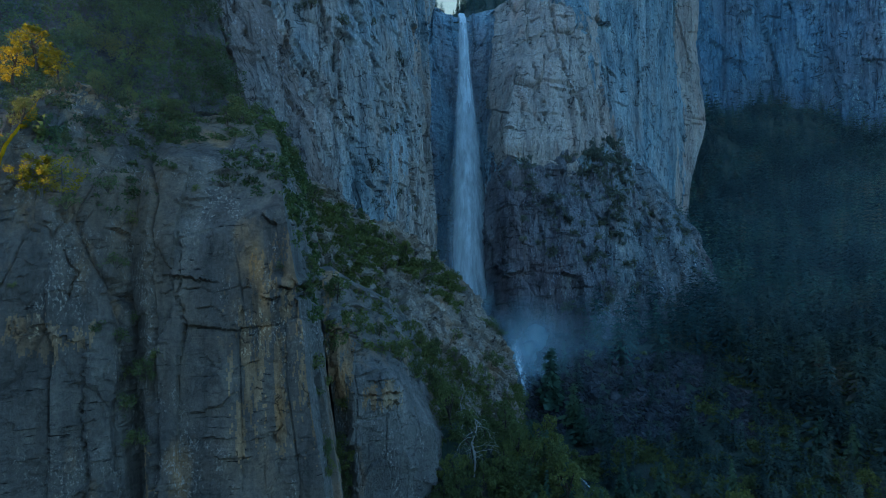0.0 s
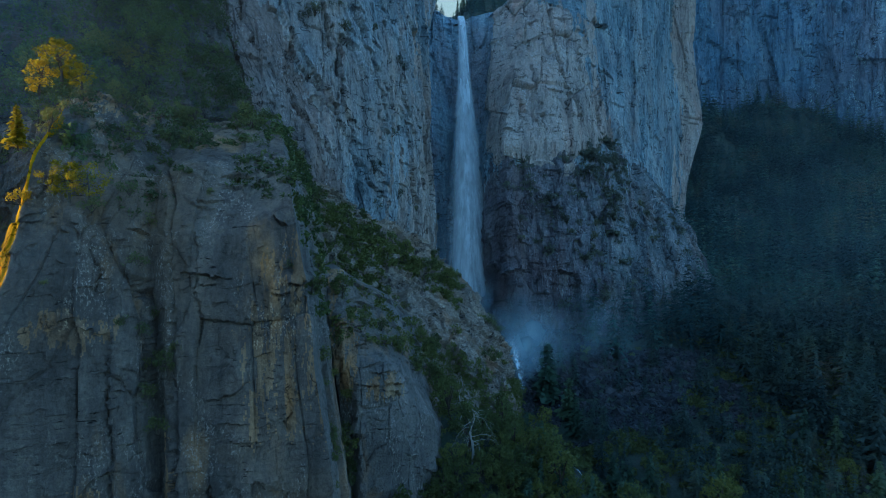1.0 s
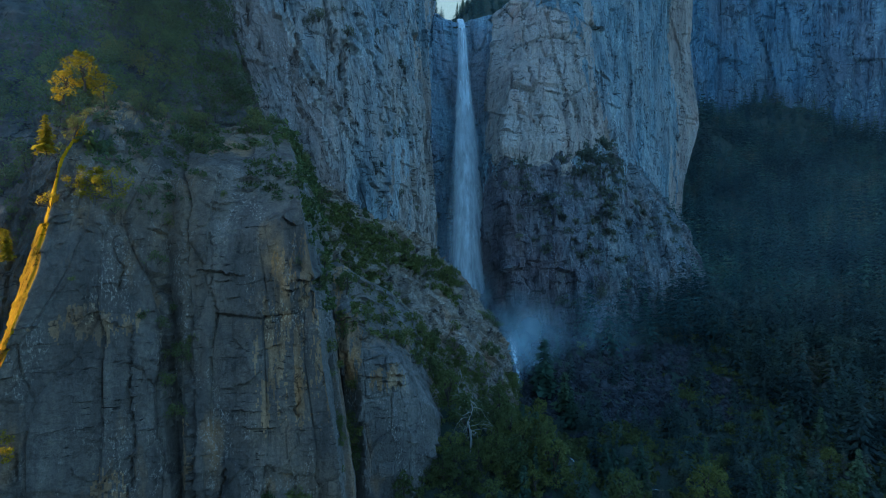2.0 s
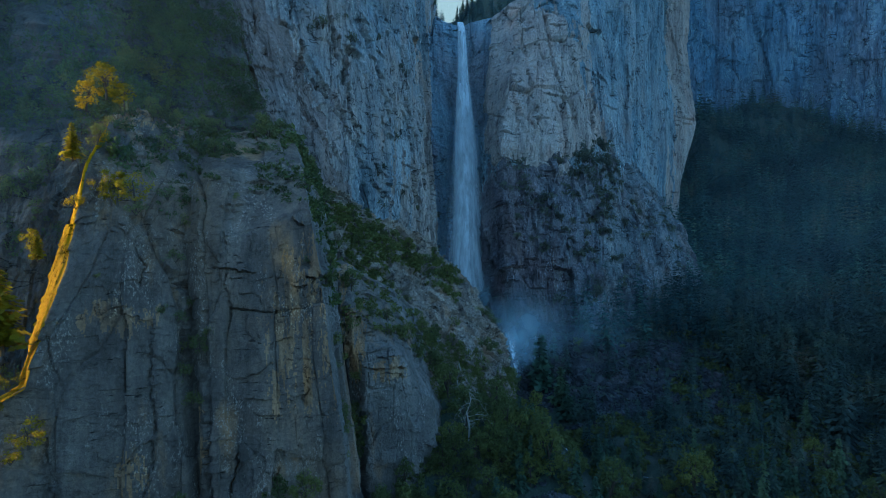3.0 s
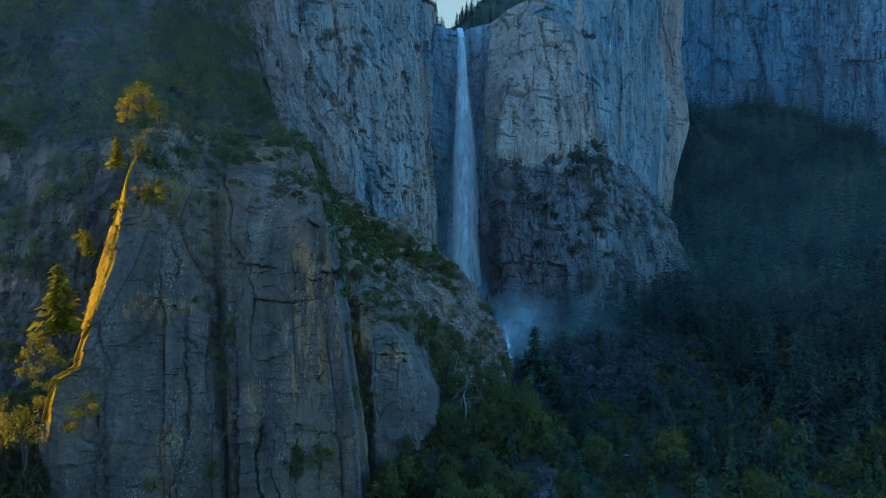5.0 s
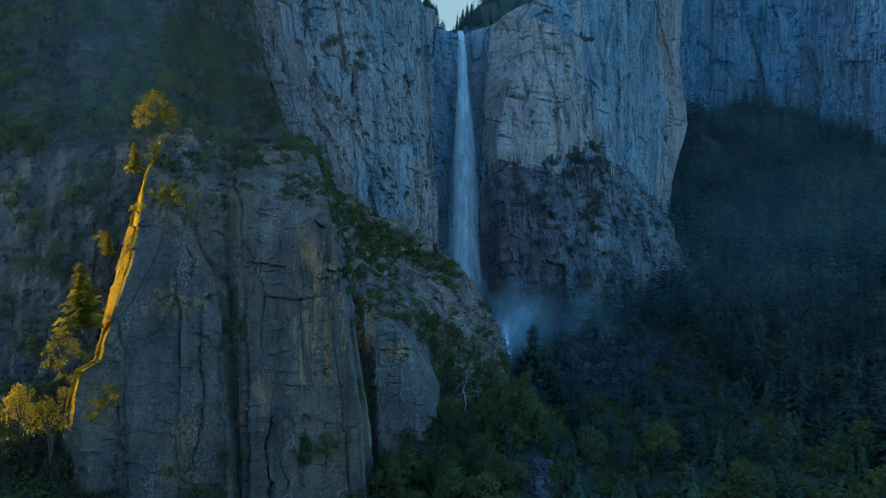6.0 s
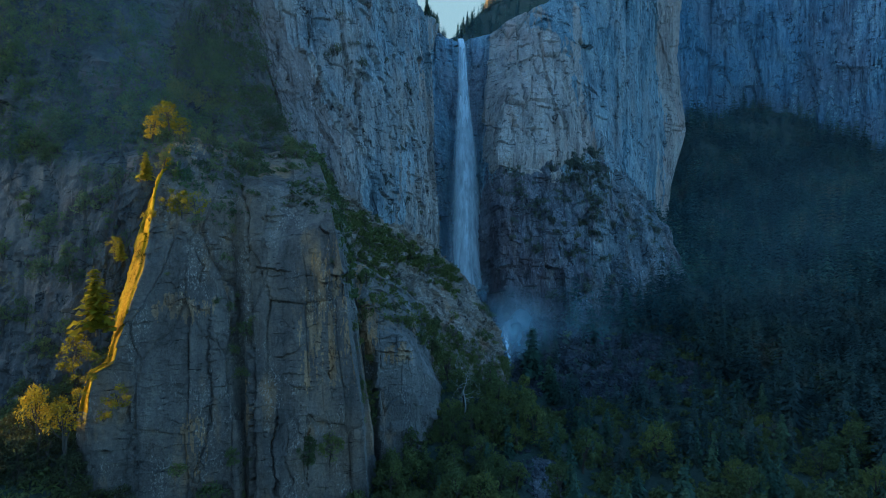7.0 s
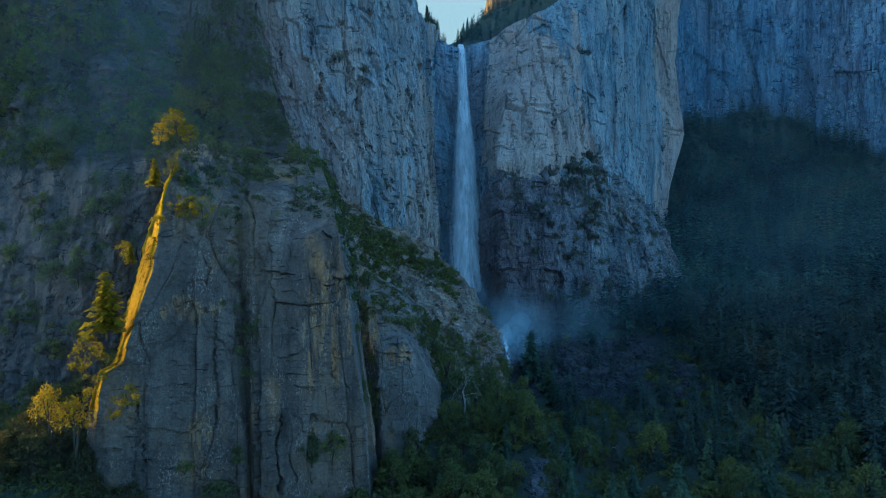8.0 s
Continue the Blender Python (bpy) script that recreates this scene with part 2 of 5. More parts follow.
ROCK_TAN = rock("tan_granite", (0.385, 0.345, 0.315), (0.48, 0.44, 0.41), (0.265, 0.24, 0.225), (0.44, 0.32, 0.26), 0.6, (0.43, 0.35, 0.305), grain=0.6, streak=0.5, mottle=0.5, flutes=0.55, slant=-0.12)
ROCK_WEST = rock("fluted_granite", (0.25, 0.29, 0.33), (0.4, 0.43, 0.46), (0.145, 0.18, 0.215), (0.38, 0.29, 0.24), 0.6, (0.37, 0.325, 0.295), grain=0.7, streak=0.6, mottle=0.6, flutes=0.75, slant=0.2)
ROCK_BROWN = rock("weathered_granite", (0.2, 0.185, 0.18), (0.285, 0.265, 0.255), (0.135, 0.13, 0.13), (0.26, 0.19, 0.155), 0.6, (0.245, 0.2, 0.18), grain=0.7, streak=0.4, mottle=0.6, flutes=0.6, slant=0.45)
# iron-stained rock; also colours the far crag sunlit orange
ROCK_RUST_SUN = rock("rust_and_sunlit_granite", (0.27, 0.185, 0.105), (0.36, 0.28, 0.18), (0.13, 0.105, 0.08), (0.4, 0.22, 0.08), 0.85, (0.31, 0.21, 0.115), mottle=0.6)
# gold of the low sun, painted into the strip along the buttress edge
ROCK_SUNLIT = rock("sunlit_strip_granite", (0.36, 0.225, 0.003), (0.43, 0.275, 0.004), (0.25, 0.145, 0.002), (0.38, 0.21, 0.003), 0.6, (0.38, 0.235, 0.003), lichen=0.0, streak=0.4, mottle=0.7, spec=0.0)
ROCK_SPUR = rock("ledge_granite", (0.235, 0.205, 0.172), (0.36, 0.32, 0.272), (0.135, 0.12, 0.105), (0.32, 0.215, 0.13), 0.6, (0.25, 0.2, 0.15), grain=0.8, streak=0.5, mottle=0.8, ticks=1.0)
ROCK_FOOT = rock("apron_granite", (0.15, 0.165, 0.182), (0.25, 0.265, 0.28), (0.09, 0.1, 0.118), (0.28, 0.21, 0.17), 0.4, (0.25, 0.215, 0.195), grain=0.6, mottle=0.7, flutes=0.5)
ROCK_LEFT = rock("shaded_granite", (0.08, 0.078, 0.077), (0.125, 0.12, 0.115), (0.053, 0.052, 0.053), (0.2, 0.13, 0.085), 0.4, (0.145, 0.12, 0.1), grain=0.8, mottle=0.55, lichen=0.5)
ROCK_WET = rock("wet_granite", (0.132, 0.13, 0.152), (0.205, 0.205, 0.232), (0.085, 0.085, 0.104), (0.16, 0.11, 0.1), 0.4, (0.14, 0.11, 0.115), rough=0.5, grain=0.6, mottle=0.6, flutes=0.5)
# recess rock: the pale blue of spray haze is put into its colour
ROCK_NOTCH = rock("hazed_notch_granite", (0.31, 0.4, 0.51), (0.42, 0.5, 0.6), (0.21, 0.28, 0.37), (0.28, 0.22, 0.22), 0.4, (0.27, 0.24, 0.27), rough=0.55, grain=0.6)
# distant rock, tinted blue in its base colour to stand in for haze
ROCK_FAR = rock("hazed_far_granite", (0.175, 0.265, 0.39), (0.27, 0.37, 0.49), (0.12, 0.19, 0.29), (0.18, 0.2, 0.26), 0.3, (0.19, 0.22, 0.29), grain=0.4, mottle=0.5, flutes=0.7)
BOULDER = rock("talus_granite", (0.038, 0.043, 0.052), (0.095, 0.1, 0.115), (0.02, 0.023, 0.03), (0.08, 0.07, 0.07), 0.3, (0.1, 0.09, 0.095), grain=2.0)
SCREE = rock("scree_granite", (0.13, 0.135, 0.15), (0.22, 0.225, 0.24), (0.07, 0.073, 0.085), (0.15, 0.13, 0.12), 0.3, (0.16, 0.15, 0.15), grain=2.0)
EARTH = earth("forest_floor")
LEAF_OAK = foliage("oak_leaves", (0.108, 0.124, 0.045), (0.155, 0.172, 0.06), trans=0.45)
# oak leaves darkened for the shade below the buttress
LEAF_DARK = foliage("shade_dark_oak_leaves", (0.045, 0.048, 0.022), (0.075, 0.078, 0.034), trans=0.3)
LEAF_FIR = foliage("fir_needles", (0.07, 0.1, 0.066), (0.095, 0.132, 0.08), trans=0.25)
LEAF_SHRUB = foliage("manzanita_leaves", (0.112, 0.128, 0.05), (0.165, 0.182, 0.07), trans=0.45)
LEAF_SLOPE = foliage("slope_leaves", (0.054, 0.078, 0.038), (0.092, 0.122, 0.056), trans=0.4, stands=0.5)
LEAF_LEDGE = foliage("ledge_leaves", (0.11, 0.12, 0.09), (0.145, 0.155, 0.115), trans=0.45)
# low sun's gold is painted into these leaves
LEAF_EDGE = foliage("sunlit_gold_leaves", (0.165, 0.142, 0.006), (0.3, 0.25, 0.01), trans=0.5)
LEAF_VALLEY = foliage("valley_needles", (0.082, 0.105, 0.094), (0.1, 0.125, 0.108), trans=0.32, stands=0.7)
# far needles are lightened and blued, with the haze in their colour
LEAF_WOODS = foliage("hazed_forest_needles", (0.06, 0.1, 0.1), (0.072, 0.114, 0.113), trans=0.32, stands=1.0, size=0.1, upright=0.1)
BARK = bark("bark", (0.03, 0.024, 0.018), (0.1, 0.08, 0.06))
BARK_GREY = bark("bleached_wood", (0.2, 0.19, 0.17), (0.42, 0.4, 0.36))
WATER_FALL = water("falling_water", 0.5, 0.22, 1.0, 0.85)
WATER_VEIL = water("water_veil", 0.3, 0.5, 0.9, 0.25)
WATER_STREAM = water("stream_water", 0.6, 0.5, 0.3, 0.1, 0.45)
VAPOUR = vapour("spray", 0.68)
VAPOUR_THIN = vapour("thin_spray", 0.34)
VAPOUR_HAZE = vapour("valley_haze", 0.05, 0.02, 0.65)
VAPOUR_HIGH = vapour("high_haze", 0.085, 0.02, 0.65)


# ---- building tools ----
def hashed(i, j, s):
    h = (i.astype(np.int64) * 374761393 + j.astype(np.int64) * 668265263 + s * 974711) & 0x7FFFFFFF
    h = ((h ^ (h >> 13)) * 1274126177) & 0x7FFFFFFF
    h = ((h ^ (h >> 16)) * 69069 + 12345) & 0x7FFFFFFF
    return ((h ^ (h >> 11)) & 0xFFFFF) / 1048576.0


def smooth_noise(x, y, s):
    i, j = np.floor(x), np.floor(y)
    fx, fy = x - i, y - j
    fx, fy = fx * fx * (3 - 2 * fx), fy * fy * (3 - 2 * fy)
    a, b = hashed(i, j, s), hashed(i + 1, j, s)
    c, d = hashed(i, j + 1, s), hashed(i + 1, j + 1, s)
    return (a + (b - a) * fx) * (1 - fy) + (c + (d - c) * fx) * fy - 0.5


def fbm(x, y, s, octaves=4, gain=0.5):
    out, amp = np.zeros_like(x), 1.0
    for o in range(octaves):
        out += amp * smooth_noise(x * 2.03 ** o, y * 2.03 ** o, s + o * 17)
        amp *= gain
    return out


def blocks(x, y, s, box=0.6):
    """Jointed blocks: a random level and slant for each cell, and how near the joint is (0 at the joint)."""
    i0, j0 = np.floor(x), np.floor(y)
    d1, d2 = np.full(x.shape, 9.0), np.full(x.shape, 9.0)
    level = np.zeros(x.shape)
    for di in (-1, 0, 1):
        for dj in (-1, 0, 1):
            i, j = i0 + di, j0 + dj
            px, py = i + 0.15 + 0.7 * hashed(i, j, s), j + 0.15 + 0.7 * hashed(i, j, s + 1)
            dx, dy = x - px, y - py
            d = box * np.maximum(abs(dx), abs(dy)) + (1 - box) * np.hypot(dx, dy)
            lv = hashed(i, j, s + 2) - 0.5 + (hashed(i, j, s + 3) - 0.5) * dx * 1.4 + (hashed(i, j, s + 4) - 0.65) * dy * 1.2
            near = d < d1
            d2 = np.where(near, d1, np.minimum(d2, d))
            level = np.where(near, lv, level)
            d1 = np.where(near, d, d1)
    return level, d2 - d1


def resample(knots, n):
    k = np.array(knots, float)
    s = np.concatenate([[0], np.cumsum(np.linalg.norm(np.diff(k, axis=0), axis=1))])
    t = np.linspace(0, s[-1], n)
    return np.stack([np.interp(t, s, k[:, c]) for c in range(3)], 1)


def mesh_of(name, verts, faces, mats, uvs=None, smooth=False):
    """A mesh from arrays; faces: an (n, 3) or (n, 4) array."""
    me = bpy.data.meshes.new(name)
    verts, faces = np.asarray(verts, np.float32), np.asarray(faces, np.int32)
    k = faces.shape[1]
    me.vertices.add(len(verts))
    me.vertices.foreach_set("co", verts.ravel())
    me.loops.add(faces.size)
    me.loops.foreach_set("vertex_index", faces.ravel())
    me.polygons.add(len(faces))
    me.polygons.foreach_set("loop_start", np.arange(0, faces.size, k, dtype=np.int32))
    if uvs is not None:
        layer = me.uv_layers.new(name="UVMap")
        layer.data.foreach_set("uv", np.asarray(uvs, np.float32)[faces.ravel()].ravel())
    for m in mats:
        me.materials.append(m)
    me.update(calc_edges=True)
    me.polygons.foreach_set("use_smooth", np.full(len(faces), smooth))
    me.validate()
    return me


def grid_faces(n, m, flip=False):
    i, j = np.meshgrid(np.arange(n - 1), np.arange(m - 1), indexing="ij")
    a = (i * m + j).ravel()
    q = np.stack([a, a + m, a + m + 1, a + 1], 1)
    return q[:, ::-1] if flip else q


class Marks:
    """What breaks up a face in single places: cracks that run along a line, and ledges that jut out over a dark undercut (x and z)."""

    def __init__(self):
        self.cracks, self.ledges = [], []

    def crack(self, width, deep, *line):
        self.cracks.append((width, deep, line))

    def ledge(self, x0, z0, x1, z1, out=1.0, rise=3.0):
        self.ledges.append((x0, z0, x1, z1, out, rise))

    def relief(self, x, z, seed, fine):
        """Metres by which the face stands out (or in) at each x, z; fine: the least width that the mesh can show."""
        d = np.zeros_like(x)
        sway = 1.4 + 1.5 * fine
        wx, wz = x + sway * fbm(x / 5, z / 5, seed, 4, 0.6), z + sway * fbm(x / 5, z / 5, seed + 1, 4, 0.6)
        broken = np.clip(0.75 + 2.6 * fbm(x / 5, z / 7, seed + 5, 3, 0.6), 0.0, 1.0)
        for k, (width, deep, line) in enumerate(self.cracks):
            near, side = np.full(x.shape, 99.0), np.zeros_like(x)
            for (ax, az), (bx, bz) in zip(line[:-1], line[1:]):
                t = np.clip(((wx - ax) * (bx - ax) + (wz - az) * (bz - az)) / ((bx - ax) ** 2 + (bz - az) ** 2), 0, 1)
                off = np.hypot(wx - ax - t * (bx - ax), wz - az - t * (bz - az))
                side = np.where(off < near, np.sign((bx - ax) * (wz - az) - (bz - az) * (wx - ax)), side)
                near = np.minimum(near, off)
            half = np.maximum(max(width * 0.8, 1.3 * fine) * (0.8 + 1.2 * fbm(x / 4, z / 6, seed + 3, 3)), 0.25)
            d -= deep * broken * np.clip(1.3 * (1 - near / half), 0, 1)
            # one side of the crack stands proud of the other
            d += 0.3 * deep * (1 if k % 3 else -1) * side * np.clip(1 - near / (5 * width + 1), 0, 1) ** 1.5
        for x0, z0, x1, z1, out, rise in self.ledges:
            h = wz - (z0 + (wx - x0) * (z1 - z0) / (x1 - x0))
            end = np.clip(np.minimum(wx - x0, x1 - wx) / (0.3 * (x1 - x0) + fine), 0, 1)
            under = 1.5 * fine
            d += out * end * np.where(h > 0, np.clip(1 - h / (rise * (1.2 + fbm(x / 3, z / 3, seed + 9, 2))), 0, 1) ** 1.5, np.where(h > -under, -1.1 * broken * (1 + h / under), 0))
        return d


class Sheet:
    """A cliff face lofted over upright profiles, broken into jointed blocks and ledges; thick to the back."""

    def __init__(self, rails, step, seed, coarse=(16, 2.2), middle=(6, 0.9), fine=(2.2, 0.3), rough=1.0, tall=(5, 1.6, 1.2), groove=0.6, soften=0, warp=1.2, roofs=9, calm=(), share=0.3, depth=0.12, dents=(), box=(0.5, 0.85, 0.7), marks=None):
        rails = [np.array(r, float) for r in rails]
        tallness = np.mean([np.linalg.norm(np.diff(r, axis=0), axis=1).sum() for r in rails])
        m = int(tallness / step)
        prof = np.stack([resample(r, m) for r in rails])
        gaps = np.linalg.norm(np.diff(prof, axis=0), axis=2).mean(1)
        at = np.concatenate([[0], np.cumsum(gaps)])
        n = int(at[-1] / step)
        u = np.linspace(0, at[-1], n)
        k = np.clip(np.searchsorted(at, u, side="right") - 1, 0, len(at) - 2)
        f = ((u - at[k]) / (at[k + 1] - at[k]))[:, None, None]
        p = prof[k] * (1 - f) + prof[k + 1] * f
        for _ in range(soften):
            p[1:-1] = (p[:-2] + p[2:] + 2 * p[1:-1]) / 4
            p[:, 1:-1] = (p[:, :-2] + p[:, 2:] + 2 * p[:, 1:-1]) / 4
        nrm = np.cross(np.gradient(p, axis=0), np.gradient(p, axis=1))
        nrm /= np.linalg.norm(nrm, axis=2, keepdims=True) + 1e-9
        su, sv = np.meshgrid(u, np.linspace(0, tallness, m), indexing="ij")
        wx = su + warp * fbm(su / 16, sv / 40, seed + 5, 3)
        wy = sv + warp * fbm(su / 25, sv / 18, seed + 6, 3)
        d = np.zeros_like(su)
        for (size, amp), tl, bx, s in zip((coarse, middle, fine), tall, box, (10, 20, 30)):
            lv, edge = blocks(wx / size, wy / (size * tl), seed + s, bx)
            open_joint = np.clip(3 * smooth_noise(su / (size * 1.3), sv / (size * tl), seed + s + 7) + 0.35, 0, 1)
            d += amp * lv - amp * groove * open_joint * np.clip(1 - edge / 0.07, 0, 1)
        # roofs: here and there a slab juts out and ends below in a sharp overhang
        for size, high in ((roofs, roofs * 0.55), (roofs * 0.45, roofs * 0.3)):
            qx, qy = wx / size, wy / high + 0.35 * fbm(su / (size * 0.7), sv / 50, seed + 44, 3)
            row = np.floor(qy)
            col = np.floor(qx + hashed(row, row * 0, seed + 45))
            live = hashed(col, row, seed + 46) < share
            along = qx + hashed(row, row * 0, seed + 45) - col
            d += np.where(live, (1 - (qy - row)) * np.clip(4 * np.minimum(along, 1 - along), 0, 1), 0) * size * depth
        d += rough * (1.6 * fbm(su / 30, sv / 45, seed + 60) + 0.45 * fbm(su / 3, sv / 5, seed + 61, 5, 0.6))
        for cx, cz, rx, rz, deep in dents:
            d -= deep * np.sqrt(np.clip(1 - ((p[..., 0] - cx) / rx) ** 2 - ((p[..., 2] - cz) / rz) ** 2, 0, 1))
        if marks:
            d += marks.relief(p[..., 0], p[..., 2], seed + 80, step)
        for first, last in calm:  # clean slabs between two profiles
            away = np.maximum(at[first] - u, u - at[last])
            d *= np.interp(away, (-0.5, 1.5), (0.45, 1.0))[:, None]
        rim = np.clip(np.minimum(np.minimum(np.arange(n), np.arange(n)[::-1])[:, None], 6) / 6, 0.3, 1)
        self.p, self.n = p + nrm * (d * rim)[:, :, None], nrm
        self.shape, self.at, self.u = (n, m), at, u

    def build(self, name, mats, label, category, pick=None, back=(0, 45, -4), kind="structure", slabs=()):
        n, m = self.shape
        idx = np.arange(n * m).reshape(n, m)
        ring = np.concatenate([idx[:, 0], idx[-1, 1:], idx[-2::-1, -1], idx[0, -2:0:-1]])
        v = self.p.reshape(-1, 3)
        v = np.concatenate([v, v[ring] + np.array(back)])
        r2 = n * m + np.arange(len(ring))
        wall = np.stack([ring, np.roll(ring, -1), np.roll(r2, -1), r2], 1)[:, ::-1]
        q = np.concatenate([grid_faces(n, m), wall])
        me = mesh_of(name, v, q, mats)
        if pick is not None:
            c = (self.p[:-1, :-1] + self.p[1:, 1:]) / 2
            sel = pick(c[..., 0], c[..., 1], c[..., 2]).ravel().astype(np.int32)
            run = (self.u[:-1] + self.u[1:]) / 2
            sel = sel.reshape(n - 1, m - 1)
            for first, last, own, above in slabs:  # a strip between two profiles gets a material of its own
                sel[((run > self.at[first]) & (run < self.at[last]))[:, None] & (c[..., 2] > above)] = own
            sel = sel.ravel()
            me.polygons.foreach_set("material_index", np.concatenate([sel, np.zeros(len(wall), np.int32)]))
        return tagged(new(name, me), label, category, kind=kind)

    def spot(self, u, v):
        n, m = self.shape
        i, j = int(np.clip(u, 0, 1) * (n - 1)), int(np.clip(v, 0, 1) * (m - 1))
        return Vector(self.p[i, j]), Vector(self.n[i, j])


def block_hill(name, foot, mat, label, top_noise=8, lower=-30, steps=14):
    """A massif: a ring of (x, y, top height), drawn in and broken towards its crown, closed on top."""
    ring = resample([(*f,) for f in foot] + [foot[0]], len(foot) * 9)[:-1]
    n = len(ring)
    mid = ring.mean(0)
    rows = []
    for k in range(steps + 7):
        if k <= steps:
            t, shrink = k / steps, 1 - 0.06 * k / steps
        else:
            t, shrink = 1.0, 0.94 * (1 - (k - steps) / 7.0)
        xy = mid[:2] + (ring[:, :2] - mid[:2]) * shrink
        wob = 5 * fbm(np.arange(n) / 3.0, np.full(n, k / 2.5), 77, 4)
        z = lower + (ring[:, 2] * shrink + mid[2] * (1 - shrink) - lower) * t + (top_noise * fbm(xy[:, 0] / 25, xy[:, 1] / 25, 81, 4) if k >= steps else 0)
        rows.append(np.stack([xy[:, 0] + wob, xy[:, 1] + wob, z], 1))
    v = np.concatenate(rows)
    f = []
    for k in range(len(rows) - 1):
        for i in range(n):
            j = (i + 1) % n
            f.append((k * n + i, k * n + j, (k + 1) * n + j, (k + 1) * n + i))
    return tagged(new(name, mesh_of(name, v, f, [mat])), label, "cliff", kind="structure")


# ---- cliffs: upright profiles from foot to rim, metres ----
def rail(profiles, *knots):
    profiles.append(knots)


NEAR = []
rail(NEAR, (-127.8, 140, 6), (-127.5, 138, 38.8), (-125.9, 138, 48), (-119.3, 138, 60.4), (-116.2, 138, 68.6), (-110.6, 140, 93.2), (-105.5, 141, 109.8), (-101.8, 142, 121.4), (-97.5, 146, 138.2))
rail(NEAR, (-100.5, 93, 28.4), (-99.7, 92.5, 53.3), (-98.4, 93, 60.3), (-96.6, 93.5, 67.0), (-92.6, 95, 69.4), (-91.9, 96.5, 75.6), (-89.7, 102.5, 94.9), (-87.6, 105.5, 108.5), (-85.8, 107, 118.1), (-82.9, 111, 126.5), (-85.8, 119, 133.9))
rail(NEAR, (-95.7, 91, 29.4), (-95.5, 90, 54.1), (-95.6, 91.2, 61), (-94.6, 91.6, 66.4), (-89.4, 92, 69.6), (-88.1, 93, 76.2), (-83.2, 97, 95.1), (-83.2, 104, 119.6), (-84.8, 117, 134.3))
rail(NEAR, (-85.6, 96, 27), (-85.8, 95, 52.5), (-85.8, 95, 59.7), (-84, 96, 69.2), (-83.7, 97, 75.5), (-79, 99, 95), (-79.4, 106, 117.2), (-81.2, 120, 136.2))
rail(NEAR, (-74.1, 101, 24.6), (-74.1, 101, 58.1), (-74.1, 101, 91.6), (-73.8, 104, 108.5), (-75.4, 110, 117.5), (-78.8, 126, 137.1))
rail(NEAR, (-60.6, 105, 22.7), (-60.9, 106, 56.7), (-63.2, 106, 84.4), (-66.9, 108, 103.4), (-69.3, 116, 117.1), (-74.8, 140, 135.7))
rail(NEAR, (-59.8, 110, 20.3), (-60.5, 112, 55.1), (-62.3, 113, 80), (-64.9, 114, 101.6), (-66.8, 121, 117.5), (-73.6, 148, 137.1))
rail(NEAR, (-54.9, 106, 22.2), (-54.6, 106, 56.7), (-56.5, 108, 80.7), (-59.3, 111, 101.6), (-60.3, 119, 118.3), (-68.2, 148, 136))
rail(NEAR, (-42.1, 110, 20.3), (-41.2, 110, 55.7), (-42.4, 111, 82.1), (-46.8, 114, 103.4), (-51.1, 126, 119.9), (-60.4, 156, 138.4))
rail(NEAR, (-22.9, 118, 16.5), (-25, 116, 50.4), (-28.5, 115, 72.5), (-30.1, 113.5, 94.4), (-33.1, 116, 108.9), (-38, 128, 121.1), (-52.5, 168, 140.4))
rail(NEAR, (-23.6, 142, 5), (-26.1, 140, 43.3), (-28.2, 134, 69.3), (-31, 141, 89), (-35.1, 156, 101.4), (-42, 175, 111.1), (-50.4, 192, 130))
PILLAR = []
rail(PILLAR, (-28.1, 147, 2.6), (-27.8, 145, 41.9), (-28.2, 142, 59.5), (-28.7, 137, 70.8), (-29.8, 136, 83.2), (-32.6, 148, 93.9))
rail(PILLAR, (-25, 146, 3.1), (-24.5, 144, 42.2), (-25.2, 141, 59.7), (-26.1, 136, 71), (-26.1, 136, 83.2), (-28.6, 150, 93.8))
rail(PILLAR, (-21.7, 142, 5), (-21.7, 140, 43.3), (-22.3, 138, 60.4), (-23.3, 138, 68.2), (-24.3, 141, 79.6), (-25.7, 158, 90.1))
rail(PILLAR, (-14, 145, 3.6), (-13.8, 142.5, 42.6), (-14.3, 141, 59.7), (-15.1, 141, 67.3), (-17.6, 149, 72.2), (-18.6, 172, 84.5))
rail(PILLAR, (-9.3, 149, 1.7), (-9.2, 146, 41.6), (-10.2, 145, 58.9), (-11.2, 148, 65.6), (-12.6, 158, 68.6), (-10.9, 185, 75.9))
rail(PILLAR, (-1.2, 157, -2.1), (-2.1, 154, 39.3), (-2.9, 153, 51), (-7.1, 157, 57.3), (-9.4, 166, 60.4), (-6.2, 198, 63.8))
rail(PILLAR, (4.4, 195, -20.3), (3.1, 190, 23.5), (1.3, 185, 37.8), (-2, 188, 47.3), (-3.9, 192, 54.2), (-1.1, 212, 58.9))
SPUR = []
rail(SPUR, (-48.9, 185, 50.5), (-50, 190, 85.7), (-51, 195, 103.9), (-52.1, 208, 126.1))
rail(SPUR, (-23.9, 188, 39.6), (-25.7, 205, 73.7), (-27.8, 225, 95.2), (-30.2, 248, 115.3))
rail(SPUR, (-3.5, 195, 32.6), (-4, 215, 58.4), (-4.7, 245, 82.1), (-5.6, 285, 101.5))
rail(SPUR, (12.7, 205, 27.1), (13.6, 228, 53.4), (12.9, 252, 68.7), (6.9, 288, 87.1))
rail(SPUR, (25.1, 215, 21.4), (27.1, 240, 45.2), (26.6, 258, 59.8), (16.5, 286, 71.5))
